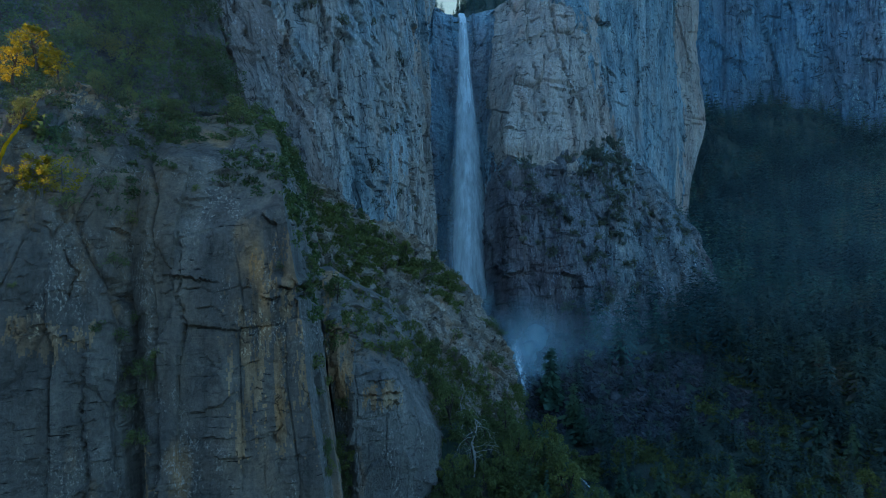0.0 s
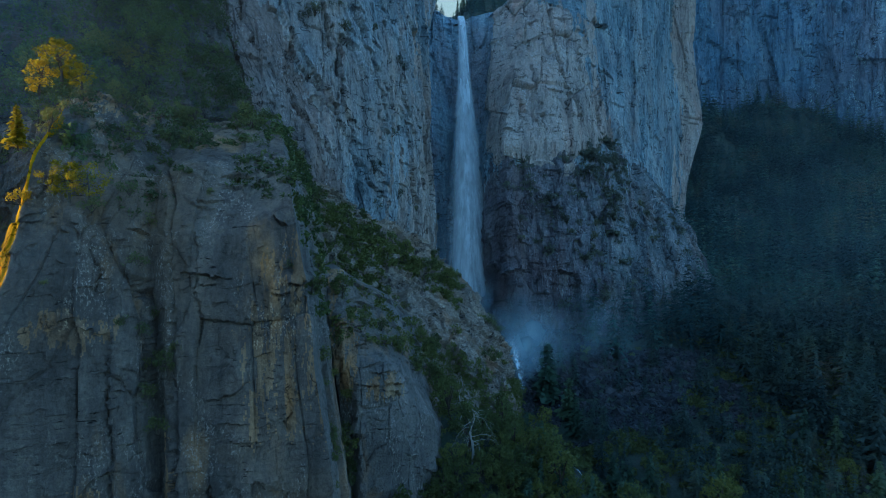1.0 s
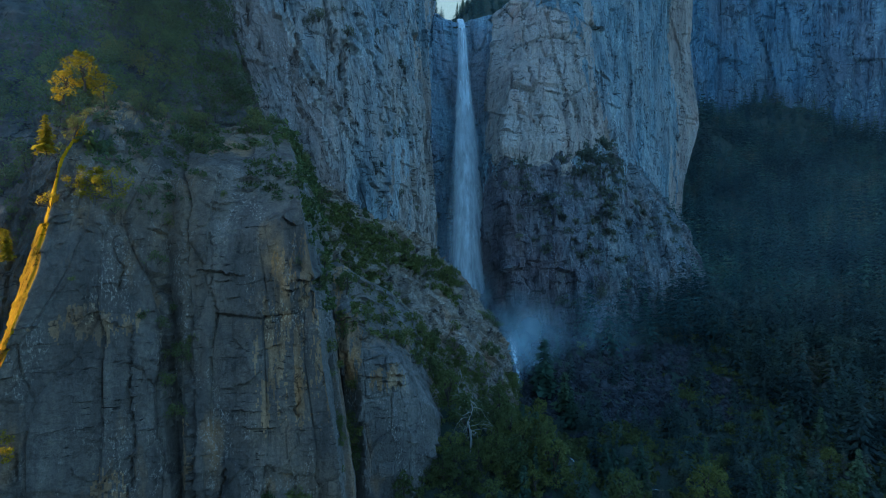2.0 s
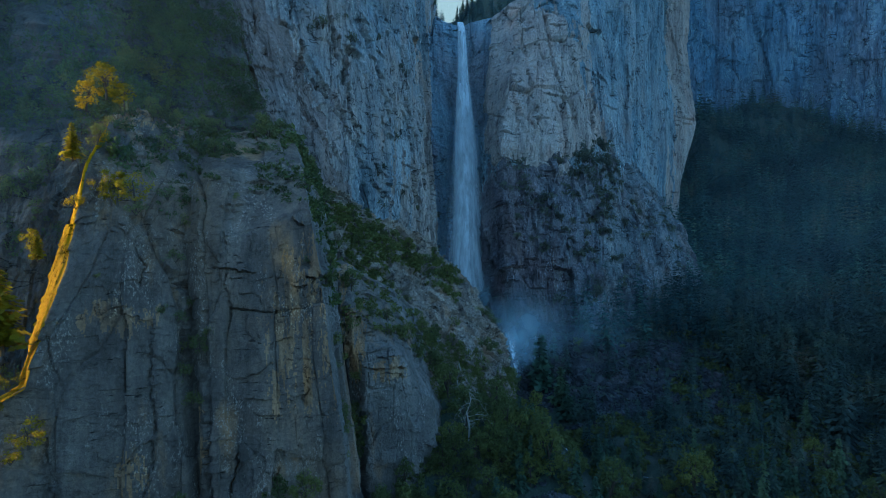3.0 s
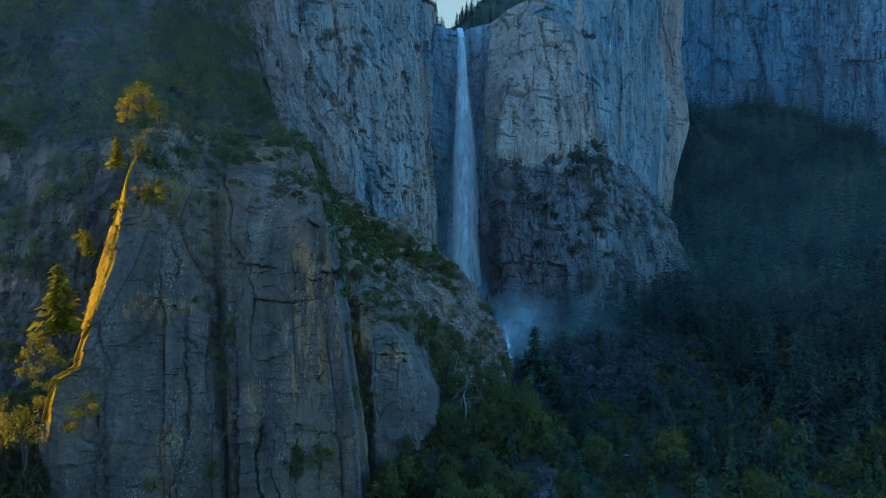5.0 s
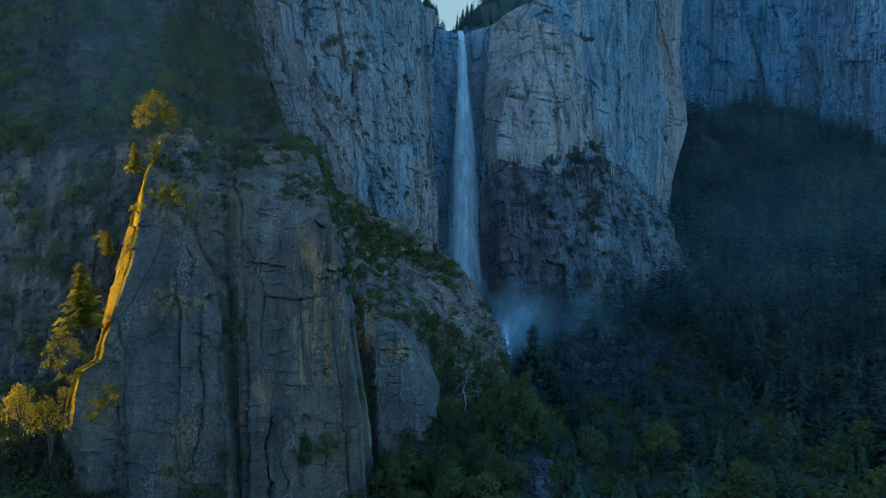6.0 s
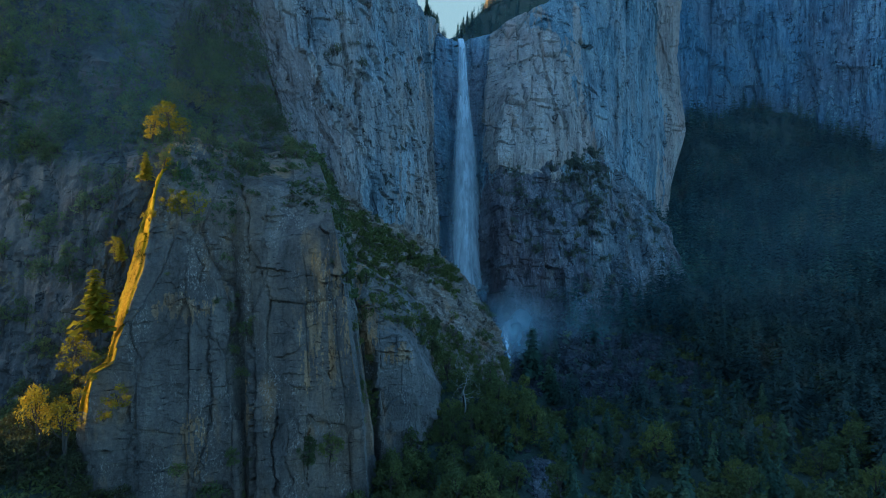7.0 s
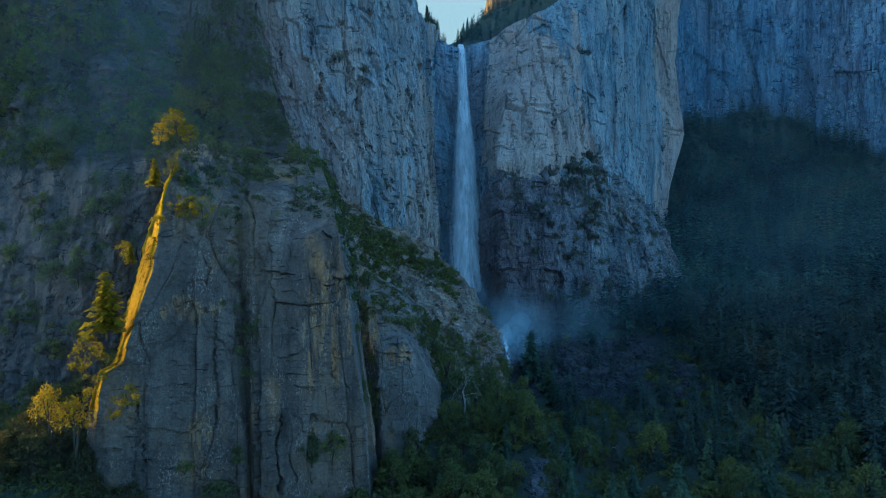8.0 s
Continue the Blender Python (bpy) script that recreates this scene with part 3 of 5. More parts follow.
rail(SPUR, (34.8, 226, 12.3), (33.4, 250, 33.6), (30.1, 268, 51.7), (22.6, 292, 63.7))
rail(SPUR, (36.9, 265, 0.1), (35.5, 290, 21.2), (30.5, 300, 41.2), (22.5, 310, 54.8))
LWALL = []
rail(LWALL, (-99.8, 205, 128.6), (-100.2, 206, 167.3), (-98.8, 206, 194.8), (-98.1, 208, 223.3), (-100.4, 214, 288.4))
rail(LWALL, (-72, 204, 106.7), (-72.2, 197, 151.8), (-78.1, 204, 177.7), (-86, 215, 209.3), (-92.4, 224, 295.1))
rail(LWALL, (-52.6, 216, 101.1), (-52, 213, 140.7), (-53.7, 222, 171.2), (-54.7, 227, 202.1), (-59.6, 236, 303.2))
rail(LWALL, (-41.2, 236, 98), (-41.8, 230, 143.1), (-41.8, 230, 182.1), (-43.6, 232, 206.8), (-45.2, 242, 301))
rail(LWALL, (-28.4, 262, 90.9), (-30.2, 254, 136.7), (-31.3, 252, 178.4), (-34.1, 254, 217.9), (-35.7, 262, 287.4))
rail(LWALL, (-16.1, 294, 86.1), (-17, 285, 132.9), (-18.3, 282, 185.7), (-22.7, 284, 228.8), (-25.3, 290, 267.2))
rail(LWALL, (-4.4, 338, 75.9), (-6.6, 328, 116.6), (-8.1, 322, 175.6), (-10.4, 322, 230.9), (-13.8, 326, 264.1))
rail(LWALL, (-5.4, 395, 62.7), (-9, 390, 118.9), (-11.4, 390, 188.6), (-14.2, 392, 249.6), (-5.4, 394, 279.3))
NOTCH = []
rail(NOTCH, (-22.6, 360, 31.1), (-21.3, 376, 163.4), (-20.2, 400, 283.6))
rail(NOTCH, (-1, 368, 29.7), (0.3, 384, 164.5), (1.1, 404, 273.6))
rail(NOTCH, (12.4, 372, 29), (12.8, 388, 165.1), (13.2, 406, 271.5))
rail(NOTCH, (24.3, 370, 29.4), (25.1, 386, 164.8), (26, 404, 272.7))
rail(NOTCH, (47, 362, 30.7), (46.6, 380, 164), (46.4, 402, 278.6))
RWALL = []
rail(RWALL, (35.2, 398, 109.8), (36.1, 398, 166.5), (37.2, 400, 223.7), (40.2, 402, 274.8))
rail(RWALL, (27.9, 355, 109.1), (28.5, 352, 147.3), (29.4, 352, 181.3), (32.9, 365, 214.5), (37.6, 392, 271.1))
rail(RWALL, (41.1, 350, 117.5), (40.2, 340, 141.9), (37.8, 332, 163.4), (43.2, 345, 200.9), (52.5, 372, 247.6), (55.1, 394, 282.5))
rail(RWALL, (83.7, 360, 109.1), (82.9, 356, 139.2), (83.9, 350, 166.1), (86.2, 362, 205), (87.9, 382, 255.5), (85.5, 394, 282), (83.2, 402, 299))
rail(RWALL, (116.1, 385, 109.5), (112.5, 380, 164), (111.7, 386, 192.4), (115.6, 402, 262.4), (117.5, 420, 329))
rail(RWALL, (149.7, 420, 120), (147.3, 412, 163.6), (153.4, 424, 205.1), (164.2, 442, 296.9), (170, 460, 411.2))
rail(RWALL, (184.1, 470, 121.8), (185.8, 475, 160.7), (198.4, 500, 221.1), (210.1, 520, 327), (215.5, 535, 455.5))
rail(RWALL, (216.1, 520, 123.7), (221, 525, 163.1), (231.2, 536, 204.1), (235.8, 548, 300.2), (243.1, 562, 471.5))
rail(RWALL, (240.8, 540, 118.2), (243.1, 535, 164.1), (264.9, 550, 225.4), (262.7, 560, 265.8), (259.3, 564, 311.9), (276.4, 580, 482.2))
rail(RWALL, (267.3, 640, 120.8), (278.2, 640, 174.9), (300.4, 650, 245.5), (298.6, 660, 292), (294.2, 660, 344), (308.8, 670, 535.4))
RFOOT = []
rail(RFOOT, (34, 394, 16), (32.1, 394, 90.9), (29.4, 380, 150.3), (28.9, 372, 171.8))
rail(RFOOT, (24.3, 336, 27), (24.4, 338, 84.1), (26.4, 344, 146.4), (30.2, 352, 172.8))
rail(RFOOT, (46.3, 318, 30.4), (42.2, 327, 92.6), (39.4, 332, 141.1), (39, 336, 165.2), (43.9, 352, 176.2))
rail(RFOOT, (77.1, 326, 28.8), (79.8, 340, 92.3), (81.2, 347, 138.4), (83.9, 350, 159.8), (89.2, 366, 175.2))
rail(RFOOT, (111.2, 334, 27.3), (117.8, 358, 109.1), (113.9, 368, 153.5), (109.3, 376, 170.2), (115.5, 392, 183.4))
rail(RFOOT, (137.7, 340, 26.2), (144.2, 370, 104.9), (143.5, 392, 147), (144.2, 402, 161.3), (149.7, 420, 169.5))
rail(RFOOT, (159.1, 342, 25.8), (159.6, 366, 87.2), (157.7, 386, 123.4), (159.5, 405, 142.5), (173.9, 440, 151.7))
rail(RFOOT, (174.9, 345, 21.1), (178, 368, 73.9), (176.2, 392, 109.7), (176.9, 420, 132.4), (188.7, 460, 141.9))
rail(RFOOT, (187.7, 352, 15.4), (189.4, 376, 73.4), (189.3, 410, 109.9), (191.5, 450, 134.3), (201.7, 490, 142.4))
rail(RFOOT, (215.1, 420, 1.1), (210.5, 440, 69.1), (207.6, 470, 105.4), (207.6, 500, 128.7), (213.7, 530, 136.2))
FAR = []
rail(FAR, (282.3, 660, 217.8), (286.2, 670, 354.8), (301.7, 690, 578.1))
rail(FAR, (363.1, 750, 240.6), (367.5, 760, 343.6), (389.6, 790, 641.4))
rail(FAR, (444.6, 770, 218.3), (455.9, 775, 348), (472.8, 790, 641.4))
rail(FAR, (499.8, 735, 197), (506, 745, 355.8), (515.4, 760, 622.4))
rail(FAR, (533, 668, 159.1), (538.7, 680, 314.1), (553.3, 696, 581.9))
rail(FAR, (570.1, 590, 126.2), (584.1, 606, 298.4), (596.2, 620, 533.9))
rail(FAR, (591.4, 480, 99.9), (613.1, 500, 267.3), (629.4, 515, 467.4))
LEFT = []
rail(LEFT, (-259.4, 165, -6), (-262.9, 168, 63.5), (-269.8, 174, 123.2), (-282.5, 185, 187.6), (-305.6, 205, 276.8))
rail(LEFT, (-188.3, 135, 8.4), (-193.2, 140, 68.3), (-200.9, 148, 120.9), (-220.3, 168, 181.7), (-241.6, 190, 267))
rail(LEFT, (-147.8, 118, 16.5), (-152.8, 124, 67.1), (-161.2, 134, 109.6), (-172.9, 148, 153.2), (-182.9, 160, 188.1), (-203.8, 185, 263.7))
rail(LEFT, (-123.7, 108, 21.3), (-130.4, 117, 62.9), (-137.8, 127, 109.3), (-147.5, 140, 143), (-154.9, 150, 171.2), (-178.7, 182, 261.8))
rail(LEFT, (-107.8, 105, 22.7), (-113.7, 114, 54.6), (-117.1, 122, 99.7), (-121, 131, 127.3), (-128.5, 146, 150.6), (-131.3, 154, 179.1), (-151, 190, 267))
rail(LEFT, (-100.6, 118, 16.5), (-104.7, 125, 70.8), (-104, 129, 109.4), (-95.7, 132, 129.4), (-102.6, 150, 151.5), (-110.7, 176, 186.9), (-119.4, 206, 277.5))
rail(LEFT, (-87.4, 150, 66.6), (-81.9, 142, 124.5), (-83, 150, 138.5), (-90.7, 172, 163.9), (-96.6, 190, 189.3), (-101.1, 216, 284))
rail(LEFT, (-77.7, 180, 61.5), (-72.7, 172, 127.8), (-64.2, 176, 142.9), (-78.4, 198, 173.4), (-91.2, 212, 202.5), (-96.8, 224, 289.2))

# single cracks and ledges of each face
near_marks, pillar_marks, east_marks, west_marks = Marks(), Marks(), Marks(), Marks()
near_marks.crack(0.95, 2.6, (-66, 121), (-62.5, 114.2), (-58.6, 100.5), (-58.3, 90.2), (-57.9, 79.9), (-56.9, 69.7), (-55.6, 59.7), (-56.6, 45.9), (-56.2, 24))
near_marks.crack(0.8, 1.6, (-65.2, 95.5), (-64, 90.4), (-62.4, 85.1), (-62.6, 79.3), (-61.6, 74), (-60, 68.1), (-58.5, 58.9), (-59.7, 48.3))
near_marks.crack(0.6, 1.3, (-67.5, 80.7), (-67.2, 67.4), (-66.9, 57.7), (-67.7, 49.2), (-69.6, 41), (-71.1, 30))
near_marks.crack(0.6, 1.0, (-72, 107.3), (-71.2, 100.6), (-70.7, 90.7))
near_marks.crack(0.7, 1.8, (-49.5, 50), (-49.5, 41.1), (-49.5, 26))
near_marks.crack(0.5, 1.1, (-46.2, 44.2), (-46.5, 38.1), (-45.4, 28))
near_marks.crack(0.5, 1.0, (-33.1, 70.3), (-33.9, 61.8), (-34.3, 52.4), (-34.8, 40))
near_marks.crack(0.5, 1.4, (-30.6, 92), (-30.3, 87.5), (-29.4, 84.2))
near_marks.crack(0.4, 0.8, (-45, 78.9), (-45.5, 76.4), (-46.9, 74.8))
near_marks.crack(0.7, 1.6, (-69.9, 127.9), (-62.9, 125.3), (-60.6, 123.9))
near_marks.crack(0.5, 1.2, (-63, 80.5), (-62.4, 76.8), (-62, 70.6), (-61.5, 66.2))
near_marks.crack(0.4, 0.8, (-64.6, 75.2), (-63.3, 74.3), (-62.5, 73))
near_marks.crack(0.5, 1.2, (-39.6, 44), (-39.8, 39.8), (-40.4, 28))
near_marks.crack(0.5, 0.8, (-54.3, 104), (-53, 95.3), (-52.2, 83.4))
near_marks.crack(0.5, 0.9, (-86.5, 57), (-85.8, 50), (-86.2, 38), (-85, 26))
near_marks.ledge(-56.8, 94.4, -45.1, 93.4, 1.1, 4.0)
near_marks.ledge(-52.7, 91.9, -48.9, 91.8, 0.6, 1.5)
near_marks.ledge(-41.9, 91.5, -38.4, 91.5, 0.7, 1.8)
near_marks.ledge(-37.5, 90, -32.8, 90.3, 0.8, 1.6)
near_marks.ledge(-34.4, 92.3, -29.6, 91.8, 2.0, 4.0)
near_marks.ledge(-41.2, 86.7, -38.7, 86.7, 0.5, 1.5)
near_marks.ledge(-39.8, 82, -37.5, 82.1, 0.6, 1.5)
near_marks.ledge(-67.2, 104.4, -64.6, 103.1, 0.9, 2.0)
near_marks.ledge(-74.2, 105.1, -72.7, 104.5, 0.6, 1.2)
near_marks.ledge(-76.4, 103.4, -74, 103.1, 0.6, 1.2)
near_marks.ledge(-76.7, 97.9, -74, 96.9, 0.6, 1.5)
near_marks.ledge(-75.4, 86.2, -71.2, 86.4, 0.8, 2.0)
near_marks.ledge(-73, 85, -67.6, 83, 1.0, 1.6)
near_marks.ledge(-77, 84.7, -74.3, 84.6, 0.6, 1.2)
near_marks.ledge(-66.6, 71, -63.2, 70.9, 0.6, 2.0)
near_marks.ledge(-73.2, 58.2, -69.7, 57.8, 0.6, 2.0)
near_marks.ledge(-45.9, 59, -42, 58.4, 0.6, 2.5)
near_marks.ledge(-85, 136.8, -78.5, 136.2, 1.2, 2.0)
near_marks.ledge(-81.8, 133.6, -78.6, 133.3, 1.0, 1.6)
near_marks.ledge(-53.6, 117.3, -44.5, 116.8, 1.2, 2.5)
near_marks.ledge(-51.8, 114, -47, 114.4, 0.9, 2.0)
near_marks.ledge(-58.4, 110.2, -53, 109.6, 0.9, 3.0)
near_marks.ledge(-38.2, 107.2, -33.2, 105.4, 1.6, 2.5)
near_marks.ledge(-95.6, 46.5, -88.8, 45.4, 2.0, 7.5)
near_marks.ledge(-46.8, 68.7, -43.4, 68.5, 0.6, 2.0)
near_marks.ledge(-55.3, 102.3, -52.2, 102.1, 0.6, 1.5)
near_marks.ledge(-73.5, 50.8, -70.5, 50.2, 0.8, 2.0)
pillar_marks.crack(0.9, 2.0, (-29.5, 78.4), (-27.8, 71.5), (-27, 64))
pillar_marks.crack(0.5, 1.0, (-15.4, 67.3), (-15.2, 63.9))
pillar_marks.ledge(-26.2, 79.4, -22.6, 78.4, 1.0, 2.5)
pillar_marks.ledge(-23.6, 73.5, -20, 72.8, 1.0, 2.0)
pillar_marks.ledge(-23.2, 64, -9, 61.9, 1.4, 2.6)
pillar_marks.ledge(-18, 61.2, -9.4, 60.2, 1.2, 1.6)
pillar_marks.ledge(-19.4, 67.4, -12, 65.6, 1.0, 1.8)
east_marks.crack(1.4, 3.0, (57.6, 273), (56.9, 251.6), (57.4, 232.2))
east_marks.crack(1.8, 3.6, (76.1, 269.4), (77.2, 253.5), (79.1, 230.7), (84.3, 201.9), (92.1, 187.6))
east_marks.crack(1.5, 3.2, (114.5, 218.9), (114.4, 207.8), (110.9, 187.4))
east_marks.crack(1.3, 3.0, (62.9, 197), (63.9, 182.7), (64.6, 169))
east_marks.crack(1.2, 2.4, (59.3, 221.1), (59.5, 209.8), (61.9, 200.1))
east_marks.crack(1.2, 2.6, (95.2, 240.5), (94.8, 230.3), (97, 222))
east_marks.crack(1.3, 2.6, (143.6, 302), (141.7, 278.1))
east_marks.crack(1.3, 2.6, (150, 308), (150.1, 276.6))
east_marks.crack(1.4, 3.0, (50.1, 191.9), (48.1, 175.1))
east_marks.crack(1.5, 3.0, (48.9, 187.9), (55.6, 184.9), (61.4, 177.3))
east_marks.crack(1.4, 2.6, (154.8, 240.7), (156.4, 205))
east_marks.crack(1.3, 2.4, (137.2, 262.1), (132.9, 215.6))
east_marks.crack(1.5, 2.6, (187.2, 236), (178.6, 195))
east_marks.crack(1.8, 3.5, (218.9, 358.4), (231.3, 328.4), (243.5, 300.9), (248.8, 282.5))
east_marks.crack(1.5, 2.6, (187.5, 156.9), (186.3, 185.2))
east_marks.ledge(52, 257.5, 72, 256.8, 1.08, 7.8)
east_marks.ledge(64, 278.3, 91.1, 283.7, 1.44, 6.5)
east_marks.ledge(90, 283.9, 104.5, 279.1, 1.44, 6.5)
east_marks.ledge(73, 276.5, 88, 271.2, 1.2, 6.5)
east_marks.ledge(78.5, 263, 91, 259.4, 1.2, 6.5)
east_marks.ledge(98.5, 231.4, 114.6, 232.5, 1.44, 7.8)
east_marks.ledge(113.5, 232.7, 128, 225, 1.8, 10.4)
east_marks.ledge(33.5, 188.3, 42.5, 183.3, 1.8, 9.1)
east_marks.ledge(36.8, 175.4, 47.3, 174.4, 1.8, 6.5)
east_marks.ledge(46.8, 206.8, 56.2, 210, 1.2, 5.2)
east_marks.ledge(120.5, 205.7, 141, 206.5, 1.56, 7.8)
west_marks.crack(1.3, 3.0, (-83.8, 205.2), (-75.6, 183.8), (-68.1, 170.9), (-64.5, 163.9))
west_marks.crack(1.2, 2.6, (-59, 181.5), (-51.3, 168.3), (-42.4, 150.8))
west_marks.crack(1.2, 2.8, (-47.3, 195.6), (-43.5, 174.8), (-41.2, 160.5))
west_marks.crack(1.1, 2.8, (-32.8, 181), (-31.1, 156), (-29.3, 121.4))
west_marks.crack(1.1, 2.8, (-21.5, 194), (-18.1, 161.7), (-14.8, 123.7))
west_marks.crack(1.3, 3.2, (-38.2, 209.1), (-35, 195.6), (-30.8, 186.8), (-25.9, 164.7))
west_marks.crack(1.1, 2.6, (-34, 235.4), (-28, 214.6), (-25.5, 195.2))
west_marks.crack(1.2, 2.6, (-63.1, 172.8), (-60.7, 160.9), (-54, 149.1), (-46.5, 139.1))
west_marks.crack(1.1, 2.6, (-54.2, 223.1), (-50.3, 198.8), (-48.4, 186.9))
west_marks.crack(1.2, 2.6, (-14.6, 236.5), (-13.1, 205.5), (-11.1, 159.8))
west_marks.crack(1.1, 2.4, (-40.4, 156.4), (-37.7, 138.7), (-30.2, 121.4))
west_marks.crack(1.2, 2.6, (-69.7, 219.6), (-66, 196.3), (-59, 181.5))
west_marks.ledge(-46.5, 192.5, -36.5, 188.5, 1.44, 7.8)

near = Sheet(NEAR, 0.33, 3, coarse=(10, 1.5), middle=(6, 0.42), fine=(1.9, 0.14), rough=0.5, groove=0.35, tall=(3.0, 1.1, 1.0), soften=2, roofs=7, calm=((1, 2),), share=0.07, depth=0.13, marks=near_marks)
pillar = Sheet(PILLAR, 0.38, 11, coarse=(9, 0.8), middle=(4.5, 0.3), fine=(1.7, 0.12), rough=0.4, tall=(1.6, 0.7, 0.8), soften=2, roofs=8, share=0.14, depth=0.18, groove=0.9, marks=pillar_marks)
spur = Sheet(SPUR, 0.5, 23, coarse=(13, 3.6), middle=(6, 2.2), fine=(2.4, 0.8), rough=1.3, groove=0.8, tall=(1.3, 1.0, 0.9), soften=2, roofs=9, share=0.3, depth=0.18)
left_wall = Sheet(LWALL, 0.75, 37, coarse=(14, 3.0), middle=(7, 1.6), fine=(3.2, 0.8), rough=1.5, tall=(5, 3.2, 2.6), soften=2, roofs=12, share=0.06, dents=((-41, 190, 4.5, 3.2, 5), (-52, 160, 2.5, 4, 3)), marks=west_marks)
notch = Sheet(NOTCH, 1.0, 41, coarse=(14, 3.0), middle=(7, 1.5), fine=(3, 0.6), rough=1.5)
right_foot = Sheet(RFOOT, 0.9, 59, coarse=(20, 4.0), middle=(9, 2.2), fine=(3.6, 0.8), rough=2.2, tall=(2.6, 2.4, 1.8), soften=3, roofs=16, share=0.14)
right_wall = Sheet(RWALL, 1.0, 53, coarse=(26, 4.0), middle=(10, 1.3), fine=(3.4, 0.7), rough=1.1, tall=(2.6, 3.0, 2.6), groove=0.5, soften=2, roofs=15, share=0.04, box=(0.2, 0.5, 0.6), marks=east_marks)
far_wall = Sheet(FAR, 2.5, 61, coarse=(40, 8.0), middle=(18, 3.5), fine=(8, 1.8), rough=3, tall=(4, 3, 2), roofs=40, share=0.02)
left_slope = Sheet(LEFT, 1.0, 71, coarse=(14, 3.2), middle=(6, 1.5), fine=(2.4, 0.5), rough=1.5, tall=(3, 1.6, 1.2), soften=3, roofs=10)

STAINS = ((-36, 80, 6, 17), (-31, 92, 3, 9), (-26.5, 70, 4, 9), (-71.5, 44.5, 2.4, 8), (-76, 84, 5, 3), (-40, 66, 2, 9), (-14, 62, 5, 3), (-82, 134, 6, 3), (-58, 51, 2, 8), (-29, 72, 4, 8), (-26, 76, 3, 6), (-80.5, 134.5, 4, 1.6), (-71, 83, 4, 3))


def rusty(x, y, z):
    """Where iron stains run down the rock, below overhangs."""
    hit = np.zeros(x.shape, bool)
    for cx, cz, rx, rz in STAINS:
        hit |= ((x - cx) / rx) ** 2 + ((z - cz) / rz) ** 2 + 3.2 * fbm(x / 1.1, z / 8.0, 93, 5, 0.7) < 0.55
    return hit


near.build("cliff_near", [ROCK_NEAR, ROCK_RUST_SUN, ROCK_SUNLIT, ROCK_PILLAR], "shaded grey granite buttress with rust stains, cracks and an edge coloured sunlit gold", "cliff", back=(-14, 40, 0),
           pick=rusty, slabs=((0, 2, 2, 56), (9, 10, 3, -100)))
pillar.build("cliff_pillar", [ROCK_PILLAR, ROCK_RUST_SUN], "blocky grey granite pillar leaning against the buttress", "cliff", back=(-10, 40, 0), pick=rusty)
spur.build("cliff_spur", [ROCK_SPUR], "ledgy granite spur with shrubs falling towards the plunge pool", "cliff", back=(-25, 35, -10))
left_wall.build("cliff_west", [ROCK_WEST, ROCK_TAN, ROCK_BROWN], "tall pale granite wall with vertical cracks beside the fall", "cliff", back=(-45, 35, 0),
                pick=lambda x, y, z: np.where(x + 14 * fbm(x / 9, z / 30, 94, 5, 0.6) < -58 - (z - 165) * 0.42, 2, x + 26 * fbm(x / 5 + y / 9, z / 60, 95, 5, 0.6) > -18 + (z - 150) * 0.12))
notch.build("cliff_notch", [ROCK_NOTCH], "wet granite recess behind the waterfall, its colour paled for haze", "cliff", back=(0, 20, 0))
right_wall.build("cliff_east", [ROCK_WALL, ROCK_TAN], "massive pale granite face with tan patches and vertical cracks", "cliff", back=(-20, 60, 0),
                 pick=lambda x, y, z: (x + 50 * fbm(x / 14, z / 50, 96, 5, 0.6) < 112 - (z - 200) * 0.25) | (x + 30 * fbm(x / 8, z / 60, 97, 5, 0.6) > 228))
right_foot.build("cliff_apron", [ROCK_FOOT, ROCK_WET, ROCK_WALL], "bulging granite foot of the wall, dark and wet beside the fall", "cliff",
                 pick=lambda x, y, z: np.where(z + 44 * fbm(x / 9, z / 40, 98, 5, 0.65) > 166, 2, x + 40 * fbm(x / 9, z / 45, 91, 5, 0.65) + 44 * smooth_noise(x / 1.5, z / 6, 92) < 110 + (z - 120) * 0.2), back=(10, 45, 0))
far_wall.build("cliff_far", [ROCK_FAR], "distant granite wall in deep shade, haze blue put into its colour", "cliff", back=(30, 90, 0))
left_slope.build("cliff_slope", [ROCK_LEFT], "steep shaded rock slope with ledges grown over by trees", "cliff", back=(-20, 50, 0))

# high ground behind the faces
# unseen heights here are raised so that the east wall lies in shade
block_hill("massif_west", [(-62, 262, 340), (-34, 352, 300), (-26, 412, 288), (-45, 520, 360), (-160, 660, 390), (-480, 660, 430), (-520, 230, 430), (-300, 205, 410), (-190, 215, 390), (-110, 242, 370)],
           ROCK_LEFT, "forested granite plateau above the western cliffs, raised to block the sun")
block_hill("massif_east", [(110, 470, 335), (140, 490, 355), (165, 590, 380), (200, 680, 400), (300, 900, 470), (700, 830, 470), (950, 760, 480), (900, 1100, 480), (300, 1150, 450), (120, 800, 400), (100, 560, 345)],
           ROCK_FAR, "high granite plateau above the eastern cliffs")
# out of view, added only to shade the far wall
block_hill("sunblock_northwest", [(-140, 745, 760), (-150, 1000, 800), (-420, 1000, 800), (-440, 745, 780)], ROCK_LEFT, "unseen added block that keeps the sun off the far wall")
